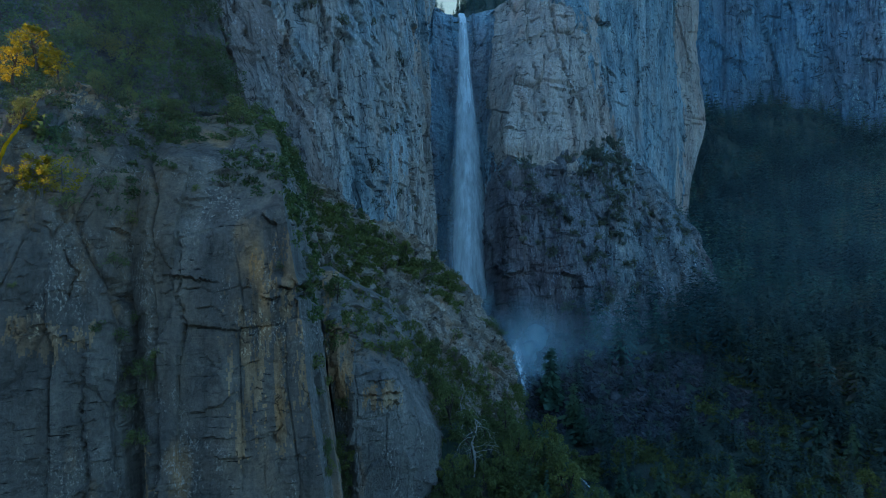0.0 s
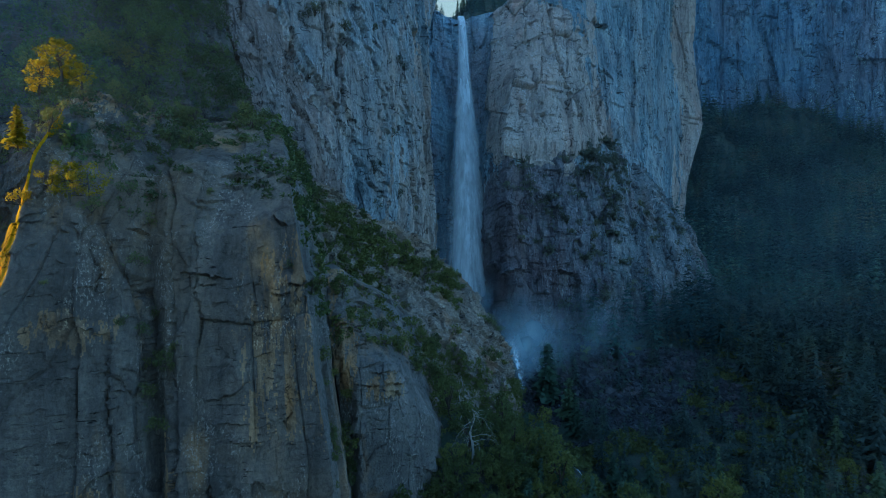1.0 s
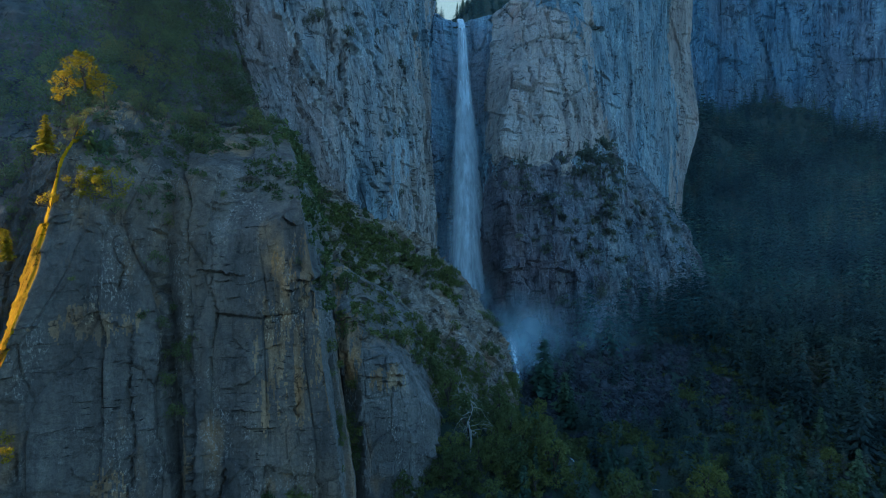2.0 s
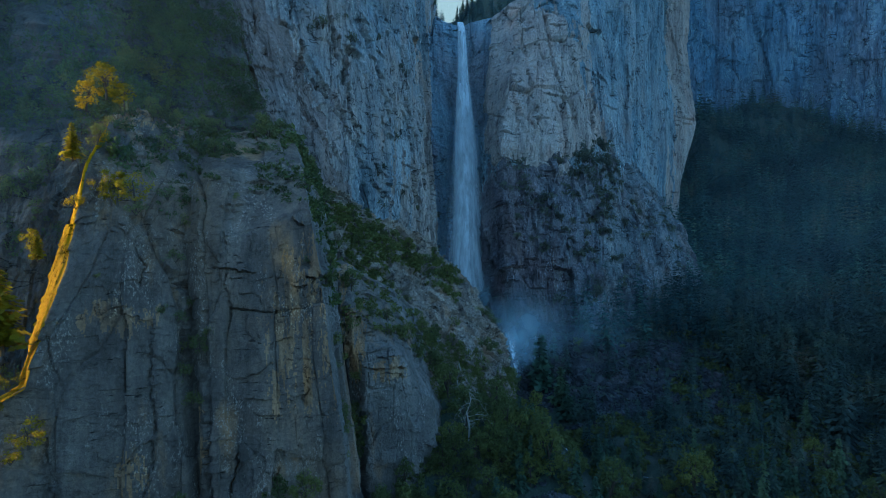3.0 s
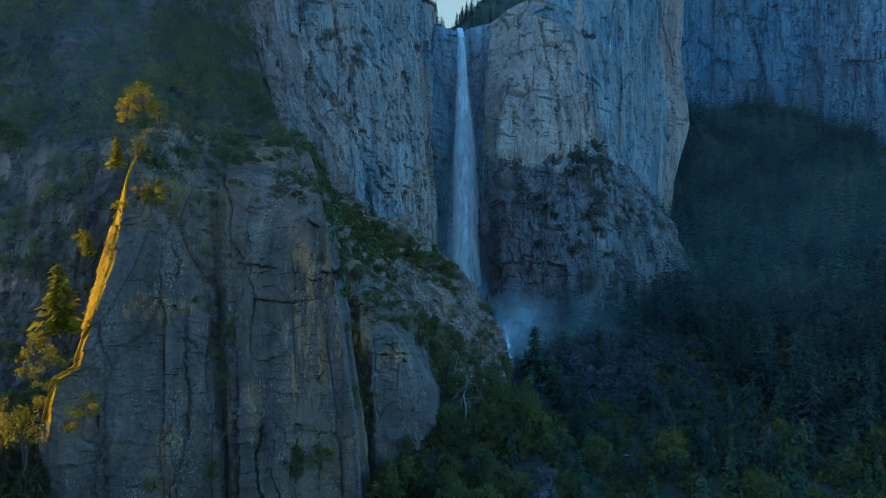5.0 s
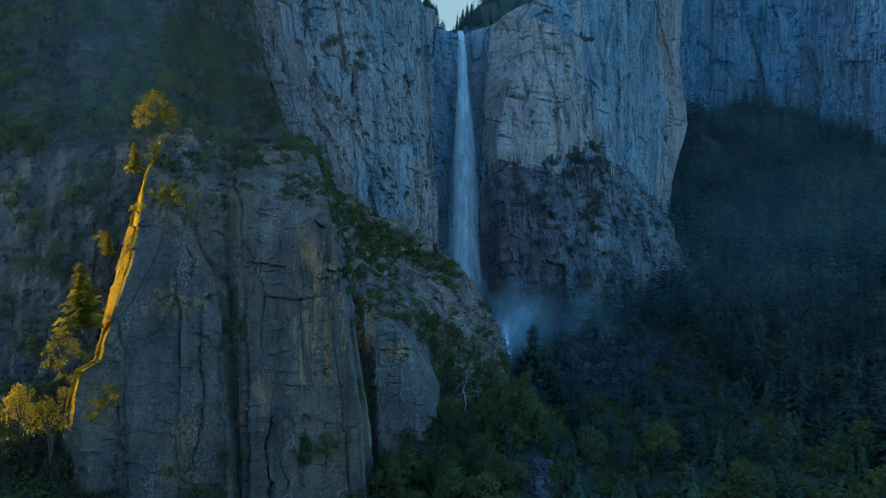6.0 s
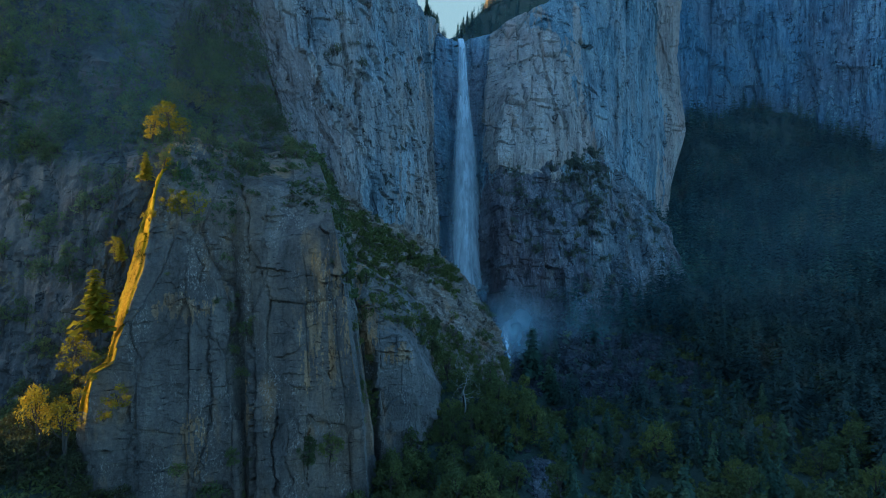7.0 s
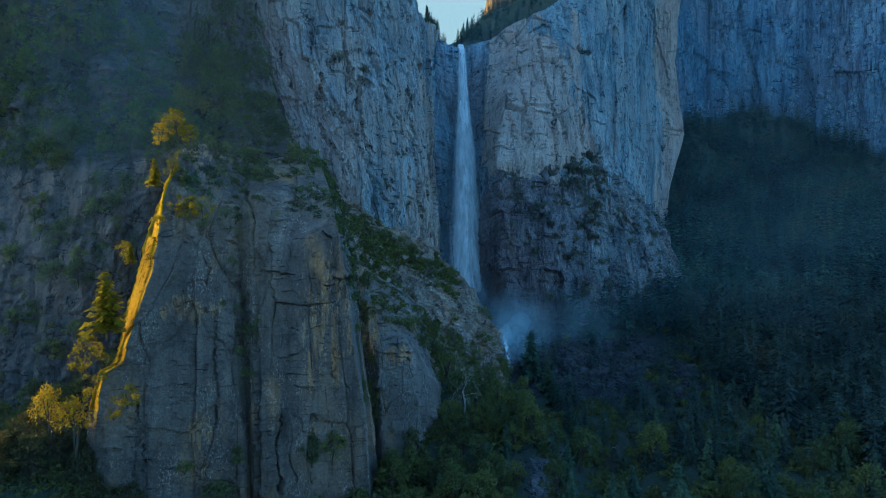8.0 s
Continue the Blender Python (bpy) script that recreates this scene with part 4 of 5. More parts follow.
# unseen ridge added to the west to block the sun: low to the south, rising steeply to the north
vx, vy = np.meshgrid(np.linspace(-302, -238, 33), np.linspace(-520, 240, 381), indexing="ij")
crest = np.interp(vy, (-520, -200, 40, 100, 111, 116, 119, 123, 127, 129, 131, 133, 137, 141, 150, 172, 205, 240), (180, 130, 92, 76, 74, 82, 88, 97, 110, 124, 138, 141, 145, 154, 190, 270, 330, 340))
vz = -20 + (crest + 20) * np.clip(np.minimum(vx + 302, -238 - vx) / 26, 0, 1) ** 0.6 + 1.5 * fbm(vx / 12, vy / 12, 19, 4)
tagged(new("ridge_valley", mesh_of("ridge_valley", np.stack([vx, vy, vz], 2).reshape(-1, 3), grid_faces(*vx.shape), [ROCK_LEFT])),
       "unseen added ridge that keeps the low sun off all but the buttress edge", "ridge", kind="structure")

# ---- ground ----
PROFILE_Y = (-4500, -600, -100, 50, 150, 220, 260, 310, 370, 450, 600, 700, 800, 880, 1000, 1400, 4500)
PROFILE_Z = (200, -30, -6, 8, 14, 20, 25, 34, 52, 84, 128, 168, 226, 300, 360, 380, 400)


def ground_z(x, y):
    x, y = np.asarray(x, float), np.asarray(y, float)
    z = np.interp(y + 0.3 * np.clip(x - 90, 0, 600), PROFILE_Y, PROFILE_Z)
    z = z + 24 * np.exp(-((x + 8) / 44) ** 2 - ((y - 182) / 36) ** 2)
    z = z + 33 * np.exp(-((x + 114) / 26) ** 2 - ((y - 97) / 32) ** 2)
    z = z + 11 * np.exp(-((x + 45) / 42) ** 2 - ((y - 110) / 20) ** 2) + 15 * np.exp(-((x - 60) / 40) ** 2 - ((y - 312) / 30) ** 2) + 10 * np.exp(-((x - 178) / 22) ** 2 - ((y - 352) / 24) ** 2)
    z = z - 7 * np.exp(-((x - 48 - 0.25 * (230 - y)) / 14) ** 2) * np.exp(-((y - 200) / 90) ** 2)
    z = z + 52 * np.exp(-((x - 325) / 66) ** 2 - ((y - 690) / 62) ** 2)
    return z + 5 * fbm(x / 45, y / 45, 7, 4) + 1.2 * fbm(x / 6, y / 6, 8, 3)


def spread(lo, hi, fine_lo, fine_hi, step):
    core = np.arange(fine_lo, fine_hi + step, step)
    g = np.geomspace(step, abs(lo - fine_lo), 26)
    h = np.geomspace(step, abs(hi - fine_hi), 26)
    return np.concatenate([fine_lo - g[::-1], core, fine_hi + h])


gx, gy = np.meshgrid(spread(-4500, 4500, -160, 520, 3.0), spread(-4500, 4500, 20, 800, 3.0), indexing="ij")
gz = ground_z(gx, gy)
tagged(new("ground", mesh_of("ground", np.stack([gx, gy, gz], 2).reshape(-1, 3), grid_faces(*gx.shape), [EARTH], smooth=True)),
       "dark valley floor and forested talus slope", "ground", kind="structure")

# wooded rim behind the lip of the fall, and a high crag beyond that still has the sun
def rim_z(x, y):
    up = np.interp(x, (-60, -14, 2, 8, 31, 56, 120), (330, 294, 282, 284, 306, 319, 345))
    return 266 + (up - 266) * np.clip((y - 408) / 26, 0, 1) ** 0.8 + 0.1 * np.clip(y - 434, 0, 300)


hx, hy = np.meshgrid(np.linspace(-60, 120, 90), np.linspace(404, 520, 60), indexing="ij")
hz = rim_z(hx, hy) + 3 * fbm(hx / 14, hy / 14, 15, 4)
tagged(new("rim_hill", mesh_of("rim_hill", np.stack([hx, hy, hz], 2).reshape(-1, 3), grid_faces(*hx.shape), [EARTH], smooth=True)),
       "wooded slope above the lip of the fall", "hillside", kind="structure")
# the crag's orange sunlight is partly painted, by the rust material
block_hill("rim_crag", [(38, 560, 352), (50, 548, 378), (80, 552, 400), (110, 575, 390), (90, 610, 380), (50, 600, 370)], ROCK_RUST_SUN, "distant granite crag in the last sunlight, its orange put into the colour", top_noise=14, lower=240)


# glowing sheet added far behind the rim, for a paler sky
cx, cz = np.meshgrid(np.linspace(-420, 520, 24), np.linspace(900, 1900, 24), indexing="ij")
tagged(new("backdrop_cloud", mesh_of("backdrop_cloud", np.stack([cx, 2600 + 60 * fbm(cx / 200, cz / 200, 51, 3), cz], 2).reshape(-1, 3), grid_faces(*cx.shape), [sky_glow("pale_sky_glow")], smooth=True)),
       "added glowing sheet that pales the sky beyond the rim", "cloud", kind="structure")


# ---- water ----
def ribbon(path, widths, bow, n=40, across=18, seed=0, wobble=0.6):
    """A sheet of falling water along a path of (x, y, z), as wide as widths, bowed towards the viewer."""
    c = resample(path, n)
    w = np.interp(np.linspace(0, 1, n), np.linspace(0, 1, len(widths)), widths)
    a = np.linspace(-1, 1, across)
    x = c[:, 0, None] + w[:, None] / 2 * a + wobble * fbm(a[None] * 3 + 0 * c[:, :1], c[:, 2, None] / 9, seed)
    y = c[:, 1, None] - bow * w[:, None] * (1 - a ** 2) + wobble * 2 * fbm(a[None] * 5 + 0 * c[:, :1], c[:, 2, None] / 14, seed + 3)
    z = c[:, 2, None] + 0 * a
    v = np.stack([x, y, z], 2).reshape(-1, 3)
    uv = np.stack(np.broadcast_arrays((a / 2 + 0.5)[None], np.linspace(1, 0, n)[:, None]), 2).reshape(-1, 2)
    return v, grid_faces(n, across), uv


def part(name, me, parent, label=""):
    ob = new(name, me)
    ob.parent = parent
    if label:
        tagged(ob, label)
    return ob


fall = tagged(new("waterfall"), "tall thin white waterfall plunging from a notch in the granite rim", "waterfall")
for nm, pth, wd, bw, mt, sd in (
        ("core", [(13, 398, 270), (14, 388, 262), (15.2, 372, 200), (18, 356, 110), (20, 348, 15)], (5.5, 9, 17.5, 25, 31, 34), 0.25, WATER_FALL, 1),
        ("veil", [(13, 397, 269), (14, 386, 258), (15, 369, 190), (17, 352, 105), (20, 343, 15)], (5.5, 10, 20, 31, 40, 46), 0.2, WATER_VEIL, 9)):
    v, f, uv = ribbon(pth, wd, bw, seed=sd, n=90)
    part(nm, mesh_of(nm, v, f, [mt], uv, True), fall, "white streaked water" if nm == "core" else "thin drifting veil of spray")


def puffs(name, centre, size, count, radius, label, seed, mat):
    """Drifting spray: curved soft puffs scattered through an ellipsoid."""
    rnd = random.Random(seed)
    vs, fs, uvs = [], [], []
    for _ in range(count):
        c = Vector(centre) + Vector([rnd.gauss(0, 0.45) * s for s in size])
        rot = Euler((rnd.uniform(1.2, 1.9), rnd.uniform(-3, 3), rnd.uniform(-0.7, 0.7))).to_matrix()
        r = radius * rnd.uniform(0.6, 1.3)
        b = len(vs)
        for i in range(5):
            for j in range(5):
                a, d = i / 2 - 1, j / 2 - 1
                vs.append(c + rot @ Vector((a * r, d * r, 0.25 * r * (a * a + d * d))))
                uvs.append((i / 4, j / 4))
        fs += [[b + q for q in row] for row in grid_faces(5, 5)]
    return tagged(new(name, mesh_of(name, [tuple(v) for v in vs], fs, [mat], uvs, True)), label, "mist", kind="stuff")


# few and broad, so that the light still passes through them
for centre, size, count, radius, label, seed, mat in (
        ((43, 286, 48), (10, 3, 7), 3, 25, "pale mist drifting at the foot of the fall", 4, VAPOUR),
        ((76, 302, 56), (22, 3, 5), 2, 30, "thin mist spreading over the talus", 14, VAPOUR_THIN),
        ((24, 334, 62), (3, 2, 10), 2, 22, "thin spray round the lower part of the fall", 6, VAPOUR_THIN)):
    puffs("mist", centre, size, count, radius, label, seed, mat)
for centre, radius, mat in (((20, 330, 225), 130, VAPOUR_HIGH), ((330, 560, 330), 220, VAPOUR_HIGH), ((200, 300, 60), 120, VAPOUR_HAZE), ((290, 385, 120), 150, VAPOUR_HAZE), ((-105, 138, 185), 130, VAPOUR_HIGH)):
    puffs("haze", centre, (0, 0, 0), 1, radius, "faint blue evening haze over the walls and wooded slopes", 24, mat)


def run(*way):
    """A path of water that follows the ground."""
    return [(x, y, float(ground_z(x, y)) + 0.9) for x, y in way]


cascade = tagged(new("cascade"), "white cascade running below the plunge pool between dark rocks", "cascade")
for nm, pth, wd in (("chute", [(35, 282, 56), (37, 272, 47), (38, 262, 37), (38, 255, 29)], (9, 6, 4, 2.5)),
                    ("riffle", run((51.5, 208), (53, 205), (55, 202)), (1.0, 2.2, 1.0)),
                    ("riffle", run((47, 192), (49, 186), (51, 181)), (0.6, 1.2, 0.5)),
                    ("riffle", run((62, 180), (68, 175), (75, 170)), (0.6, 1.3, 0.6))):
    v, f, uv = ribbon(pth, wd, 0.15, seed=21, n=30)
    part(nm, mesh_of(nm, v, f, [WATER_STREAM], uv, True), cascade)


# ---- plants ----
def tube(v, f, path, radii, sides=6):
    """Adds a tapered tube along a path to vertex and face lists."""
    b = len(v)
    for k, (p, r) in enumerate(zip(path, radii)):
        q = Vector(path[min(k + 1, len(path) - 1)]) - Vector(path[max(k - 1, 0)])
        e = q.orthogonal().normalized()
        g = q.cross(e).normalized()
        for s in range(sides):
            an = 2 * math.pi * s / sides
            v.append(tuple(Vector(p) + (e * math.cos(an) + g * math.sin(an)) * r))
    for k in range(len(path) - 1):
        for s in range(sides):
            s2 = (s + 1) % sides
            f.append((b + k * sides + s, b + k * sides + s2, b + (k + 1) * sides + s2, b + (k + 1) * sides + s))


def leaf_card(v, f, c, size, rnd, flat=0.0):
    e = Vector((rnd.gauss(0, 1), rnd.gauss(0, 1), rnd.gauss(0, 1) * (1 - flat))).normalized()
    g = e.orthogonal().normalized()
    g.rotate(Matrix.Rotation(rnd.uniform(0, 6.3), 3, e))
    w, l = size * rnd.uniform(0.35, 0.6), size * rnd.uniform(0.7, 1.2)
    b = len(v)
    for s, t in ((-0.5, -0.8), (0.6, -0.4), (0.35, 0.9), (-0.6, 0.5)):
        v.append(tuple(c + e * s * w * 2 + g * t * l))
    f.append((b, b + 1, b + 2, b + 3))


def oak(seed, wide=0.8, clumps=26, leaves=46, bare=0.2, leaf=0.036):
    """A broad-leaved tree of unit height: crooked trunk with limbs, crown of leaf clumps."""
    rnd = random.Random(seed)
    tv, tf, cv, cf = [], [], [], []
    top = Vector((rnd.uniform(-0.08, 0.08), rnd.uniform(-0.08, 0.08), 0.72))
    tube(tv, tf, [(0, 0, -0.08), (0.01, 0, 0.12), tuple(top * 0.6 + Vector((0.03, 0.02, 0))), tuple(top)], (0.032, 0.026, 0.018, 0.008))
    for k in range(clumps):
        t = rnd.uniform(bare, 1.0)
        girth = wide * 0.5 * math.sin(math.pi * min(1, max(0.06, (t - bare) / (1.02 - bare))) ** 0.75) ** 0.7
        an, r = rnd.uniform(0, 6.3), girth * math.sqrt(rnd.uniform(0.1, 1))
        c = Vector((math.cos(an) * r, math.sin(an) * r, t * 0.93))
        if k % 3 == 0:
            tube(tv, tf, [tuple(top * rnd.uniform(0.35, 0.8)), tuple(c * 0.6 + top * 0.22), tuple(c)], (0.013, 0.009, 0.003), 4)
        cr = rnd.uniform(0.07, 0.15)
        for _ in range(leaves):
            d = Vector((rnd.gauss(0, 1), rnd.gauss(0, 1), rnd.gauss(0, 0.7))).normalized() * cr * rnd.uniform(0.3, 1) ** 0.5
            leaf_card(cv, cf, c + d, leaf, rnd)
    return tv, tf, cv, cf


def fir(seed, levels=24, arms=7, wide=0.3, fingers=4, bare=0.08):
    """A conifer of unit height: straight trunk, whorls of drooping tufted branches, ragged outline."""
    rnd = random.Random(seed)
    tv, tf, cv, cf = [], [], [], []
    tube(tv, tf, [(0, 0, -0.06), (0, 0, 0.4), (0, 0, 0.98)], (0.017, 0.011, 0.002), 6)
    up = Vector((0, 0, 1))
    for k in range(levels):
        t = bare + (0.98 - bare) * (k + rnd.uniform(-0.3, 0.3)) / levels
        reach = wide * 0.5 * (1.03 - t) ** 0.85 * rnd.uniform(0.7, 1.2) + 0.008
        for a in range(arms):
            if rnd.random() < 0.1:
                continue
            an = 6.283 * (a + rnd.uniform(-0.35, 0.35)) / arms + k * 0.9
            ln = reach * rnd.uniform(0.55, 1.15)
            dr = Vector((math.cos(an), math.sin(an), 0))
            for g in range(fingers):
                q = (g + 0.5) / fingers
                c = Vector((0, 0, t)) + dr * ln * q + up * (-0.3 * ln * q * q + rnd.uniform(-0.006, 0.006))
                fwd = (dr * 0.9 - up * rnd.uniform(0.1, 0.75)).normalized() * (ln * 0.5 / fingers + 0.012)
                side = Vector((-dr.y, dr.x, 0)) * math.cos(roll := rnd.uniform(-1.0, 1.0)) + up * math.sin(roll)
                side *= ln * 0.2 + 0.010
                b = len(cv)
                cv += [tuple(c - fwd), tuple(c + side - fwd * 0.1), tuple(c + fwd * 1.5), tuple(c - side + fwd * 0.2)]
                cf.append((b, b + 1, b + 2, b + 3))
    b = len(cv)
    cv += [(0, 0, 1.0), (0.008, 0, 0.93), (0, 0, 0.9), (-0.008, 0.004, 0.93)]
    cf.append((b, b + 1, b + 2, b + 3))
    return tv, tf, cv, cf


def shrub(seed, clumps=9, leaves=38, leaf=0.064):
    """A low bush of unit width."""
    rnd = random.Random(seed)
    tv, tf, cv, cf = [], [], [], []
    for _ in range(clumps):
        an, r = rnd.uniform(0, 6.3), 0.42 * math.sqrt(rnd.random())
        c = Vector((math.cos(an) * r, math.sin(an) * r, rnd.uniform(0.12, 0.55) * (1.1 - r)))
        tube(tv, tf, [(0, 0, -0.15), tuple(c * 0.5), tuple(c)], (0.02, 0.012, 0.004), 4)
        for _ in range(leaves):
            d = Vector((rnd.gauss(0, 1), rnd.gauss(0, 1), rnd.gauss(0, 0.8))).normalized() * rnd.uniform(0.08, 0.22)
            leaf_card(cv, cf, c + d, leaf, rnd)
    return tv, tf, cv, cf


def plant(name, geo, leaf, wood, category, label):
    tv, tf, cv, cf = geo
    if name != "fir_tree":  # broad leaves: one pointed blade each
        cv = np.array(cv).reshape(-1, 4, 3)[:, :3].reshape(-1, 3)
        cf = np.arange(len(cv)).reshape(-1, 3)
    ob = tagged(new(name), label, category)
    part("trunk" if category == "tree" else "stem", mesh_of(name + "_wood", tv, tf, [wood]), ob)
    part("crown", mesh_of(name + "_leaves", cv, cf, [leaf]), ob)
    return ob


def snag(seed):
    """A dead tree of unit height: crooked bleached trunk, long limbs that rise, sag and fork into twigs."""
    rnd = random.Random(seed)
    tv, tf = [], []
    spine = [Vector((0, 0, -0.05)), Vector((0.03, 0, 0.3)), Vector((-0.02, 0.02, 0.6)), Vector((0.05, 0, 0.82)), Vector((0.02, 0.03, 1.0))]
    tube(tv, tf, [tuple(p) for p in spine], (0.02, 0.016, 0.012, 0.007, 0.002))

    def limb(start, way, length, thick, forks):
        path, p = [start], start
        for k in range(5):
            way = (way + Vector((rnd.gauss(0, 0.3), rnd.gauss(0, 0.3), rnd.gauss(-0.22, 0.25)))).normalized()
            p = p + way * length / 5
            path.append(p)
            if forks and k > 0 and rnd.random() < 0.75:
                limb(p, (way + Vector((rnd.gauss(0, 0.8), rnd.gauss(0, 0.8), rnd.gauss(0.1, 0.5)))).normalized(), length * rnd.uniform(0.3, 0.6), thick * 0.5, forks - 1)
        tube(tv, tf, [tuple(q) for q in path], [thick * (1 - k / 6) for k in range(6)], 4)

    for k in range(13):
        t, an = rnd.uniform(0.3, 0.98), rnd.uniform(0, 6.3)
        i = min(3, int(t * 4))
        limb(spine[i].lerp(spine[i + 1], t * 4 - i), Vector((math.cos(an), math.sin(an), rnd.uniform(0.2, 0.9))).normalized(), rnd.uniform(0.2, 0.5), 0.006, 2)
    return tv, tf


OAKS = [plant("oak_tree", oak(s, wide=w), LEAF_OAK, BARK, "tree", "dark green broad-leaved tree with an uneven rounded crown") for s, w in ((1, 0.8), (2, 0.95), (3, 0.7))]
FIRS = [plant("fir_tree", fir(s, wide=w), LEAF_FIR, BARK, "tree", "dark green conifer with drooping branches in a narrow crown") for s, w in ((4, 0.44), (5, 0.36), (6, 0.5))]
SHRUBS = [plant("shrub", shrub(s), LEAF_SHRUB, BARK, "shrub", "low dark green shrub rooted on a granite ledge") for s in (7, 8, 9)]
LEDGE = [plant("shrub", shrub(s), LEAF_LEDGE, BARK, "shrub", "dull green shrub on a ledge of the high wall") for s in (17, 18)]
EDGE_OAKS = [plant("oak_tree", oak(s, wide=w, clumps=24, leaf=0.038, bare=0.06), LEAF_EDGE, BARK, "tree", "oak with sunlit gold in its leaf colour") for s, w in ((31, 1.0), (32, 0.85))]
DARK_OAKS = [plant("oak_tree", oak(s, wide=0.95, bare=0.1), LEAF_DARK, BARK, "tree", "oak with a dense low crown, shade put into its leaf colour") for s in (36, 37)]
EDGE_TALL = [plant("oak_tree", oak(35, wide=0.4, clumps=17, leaves=60, bare=0.68, leaf=0.02), LEAF_EDGE, BARK, "tree", "oak with sunlit gold in its leaf colour")]
EDGE_FIRS = [plant("fir_tree", fir(33, levels=26, arms=8, wide=0.52, fingers=4), LEAF_EDGE, BARK, "tree", "conifer with sunlit gold in its needle colour")]
EDGE_SHRUBS = [plant("shrub", shrub(34), LEAF_EDGE, BARK, "shrub", "shrub with sunlit gold in its leaf colour")]
STOCK = {"dark_oak": DARK_OAKS, "edge_tall": EDGE_TALL, "edge_oak": EDGE_OAKS, "edge_fir": EDGE_FIRS, "edge_shrub": EDGE_SHRUBS, "oak": OAKS, "fir": FIRS, "shrub": SHRUBS, "ledge": LEDGE}
used = set()
GROUPS = {"dark_oak": "trees below the cliff", "edge_tall": "sunlit plants on the buttress edge", "edge_oak": "sunlit plants on the buttress edge", "edge_fir": "sunlit plants on the buttress edge", "edge_shrub": "sunlit plants on the buttress edge", "oak": "trees below the cliff", "fir": "conifers of the valley", "shrub": "shrubs on the ledges", "ledge": "shrubs on the high walls"}


def put(kind, p, size, rnd, thin=1.0, label="", lean=0.0):
    """Stands a plant of that kind and size (metres) at p."""
    src = rnd.choice(STOCK[kind])
    m = Matrix.Translation(p) @ Euler((lean, rnd.uniform(-0.06, 0.06), rnd.uniform(0, 6.28))).to_matrix().to_4x4() @ Matrix.Diagonal((size * thin, size * thin, size, 1))
    if src not in used:
        used.add(src)
        src.matrix_basis = m
        ob = src
    else:
        ob = copy_thing(src, Matrix.Identity(4))
        ob.matrix_basis = m
    return tagged(ob, label, group=GROUPS[kind])


rnd = random.Random(12)


def grow(sheet, count, size, kinds, seed, where, patch=-0.1, sink=0.3, scale=14.0):
    """Plants scattered over the part of a rock face that where(x, y, z, u, v) allows, in clumps."""
    r = random.Random(seed)
    done = tries = 0
    while done < count and tries < count * 60:
        tries += 1
        a, b = r.random(), r.random()
        p, n = sheet.spot(a, b)
        if not where(p.x, p.y, p.z, a, b) or float(fbm(np.array([p.x / scale]), np.array([p.z / scale + p.y / scale]), seed, 2)[0]) < patch:
            continue
        put(r.choice(kinds), p - n * sink, r.uniform(*size), r)
        done += 1


# sunlit plants at the buttress edge, placed to fit the camera's view
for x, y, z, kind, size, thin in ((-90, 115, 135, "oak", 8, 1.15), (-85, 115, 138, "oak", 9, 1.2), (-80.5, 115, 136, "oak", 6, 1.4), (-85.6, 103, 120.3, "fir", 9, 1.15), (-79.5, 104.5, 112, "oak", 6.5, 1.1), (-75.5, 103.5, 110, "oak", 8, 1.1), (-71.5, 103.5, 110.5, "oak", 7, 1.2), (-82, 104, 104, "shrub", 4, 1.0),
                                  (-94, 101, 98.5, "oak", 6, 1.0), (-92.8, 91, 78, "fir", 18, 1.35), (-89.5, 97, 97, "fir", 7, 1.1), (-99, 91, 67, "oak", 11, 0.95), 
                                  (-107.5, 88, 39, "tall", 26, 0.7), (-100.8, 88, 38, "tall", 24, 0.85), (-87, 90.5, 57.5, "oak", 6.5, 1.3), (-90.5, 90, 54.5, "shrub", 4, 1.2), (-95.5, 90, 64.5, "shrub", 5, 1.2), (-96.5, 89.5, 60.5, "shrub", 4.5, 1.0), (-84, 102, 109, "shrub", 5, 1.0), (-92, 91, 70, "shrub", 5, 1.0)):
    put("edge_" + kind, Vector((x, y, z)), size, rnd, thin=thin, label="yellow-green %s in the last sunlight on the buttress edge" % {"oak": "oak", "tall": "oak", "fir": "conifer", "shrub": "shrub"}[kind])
grow(left_slope, 50, (5, 11), ("oak", "oak", "shrub"), 33, lambda x, y, z, u, v: 60 < z < 142 and -170 < x < -98, patch=0.05)
grow(left_slope, 40, (9, 14), ("oak",), 34, lambda x, y, z, u, v: 20 < z < 52 and -150 < x < -96)
grow(near, 34, (3.5, 8), ("shrub", "shrub", "oak"), 35, lambda x, y, z, u, v: v > 0.86 and x > -84, patch=-0.05, scale=8)
grow(near, 12, (2, 5), ("shrub",), 36, lambda x, y, z, u, v: v < 0.8 and -66 < x < -56, patch=-0.3)
grow(near, 10, (1.5, 3.5), ("shrub",), 29, lambda x, y, z, u, v: 0.1 < v < 0.85 and -84 < x < -26)
grow(pillar, 34, (4, 8), ("shrub", "oak", "shrub"), 37, lambda x, y, z, u, v: v > 0.66 or (x < -24 and 20 < z < 62), patch=-0.15, scale=8)
def on_ledges(x, z):
    """The wooded ledges along the top of the spur."""
    return (x < -25 or z > 80 - 0.72 * (x + 5)) and z < 117 - 0.65 * (x + 41.5) and x < 8


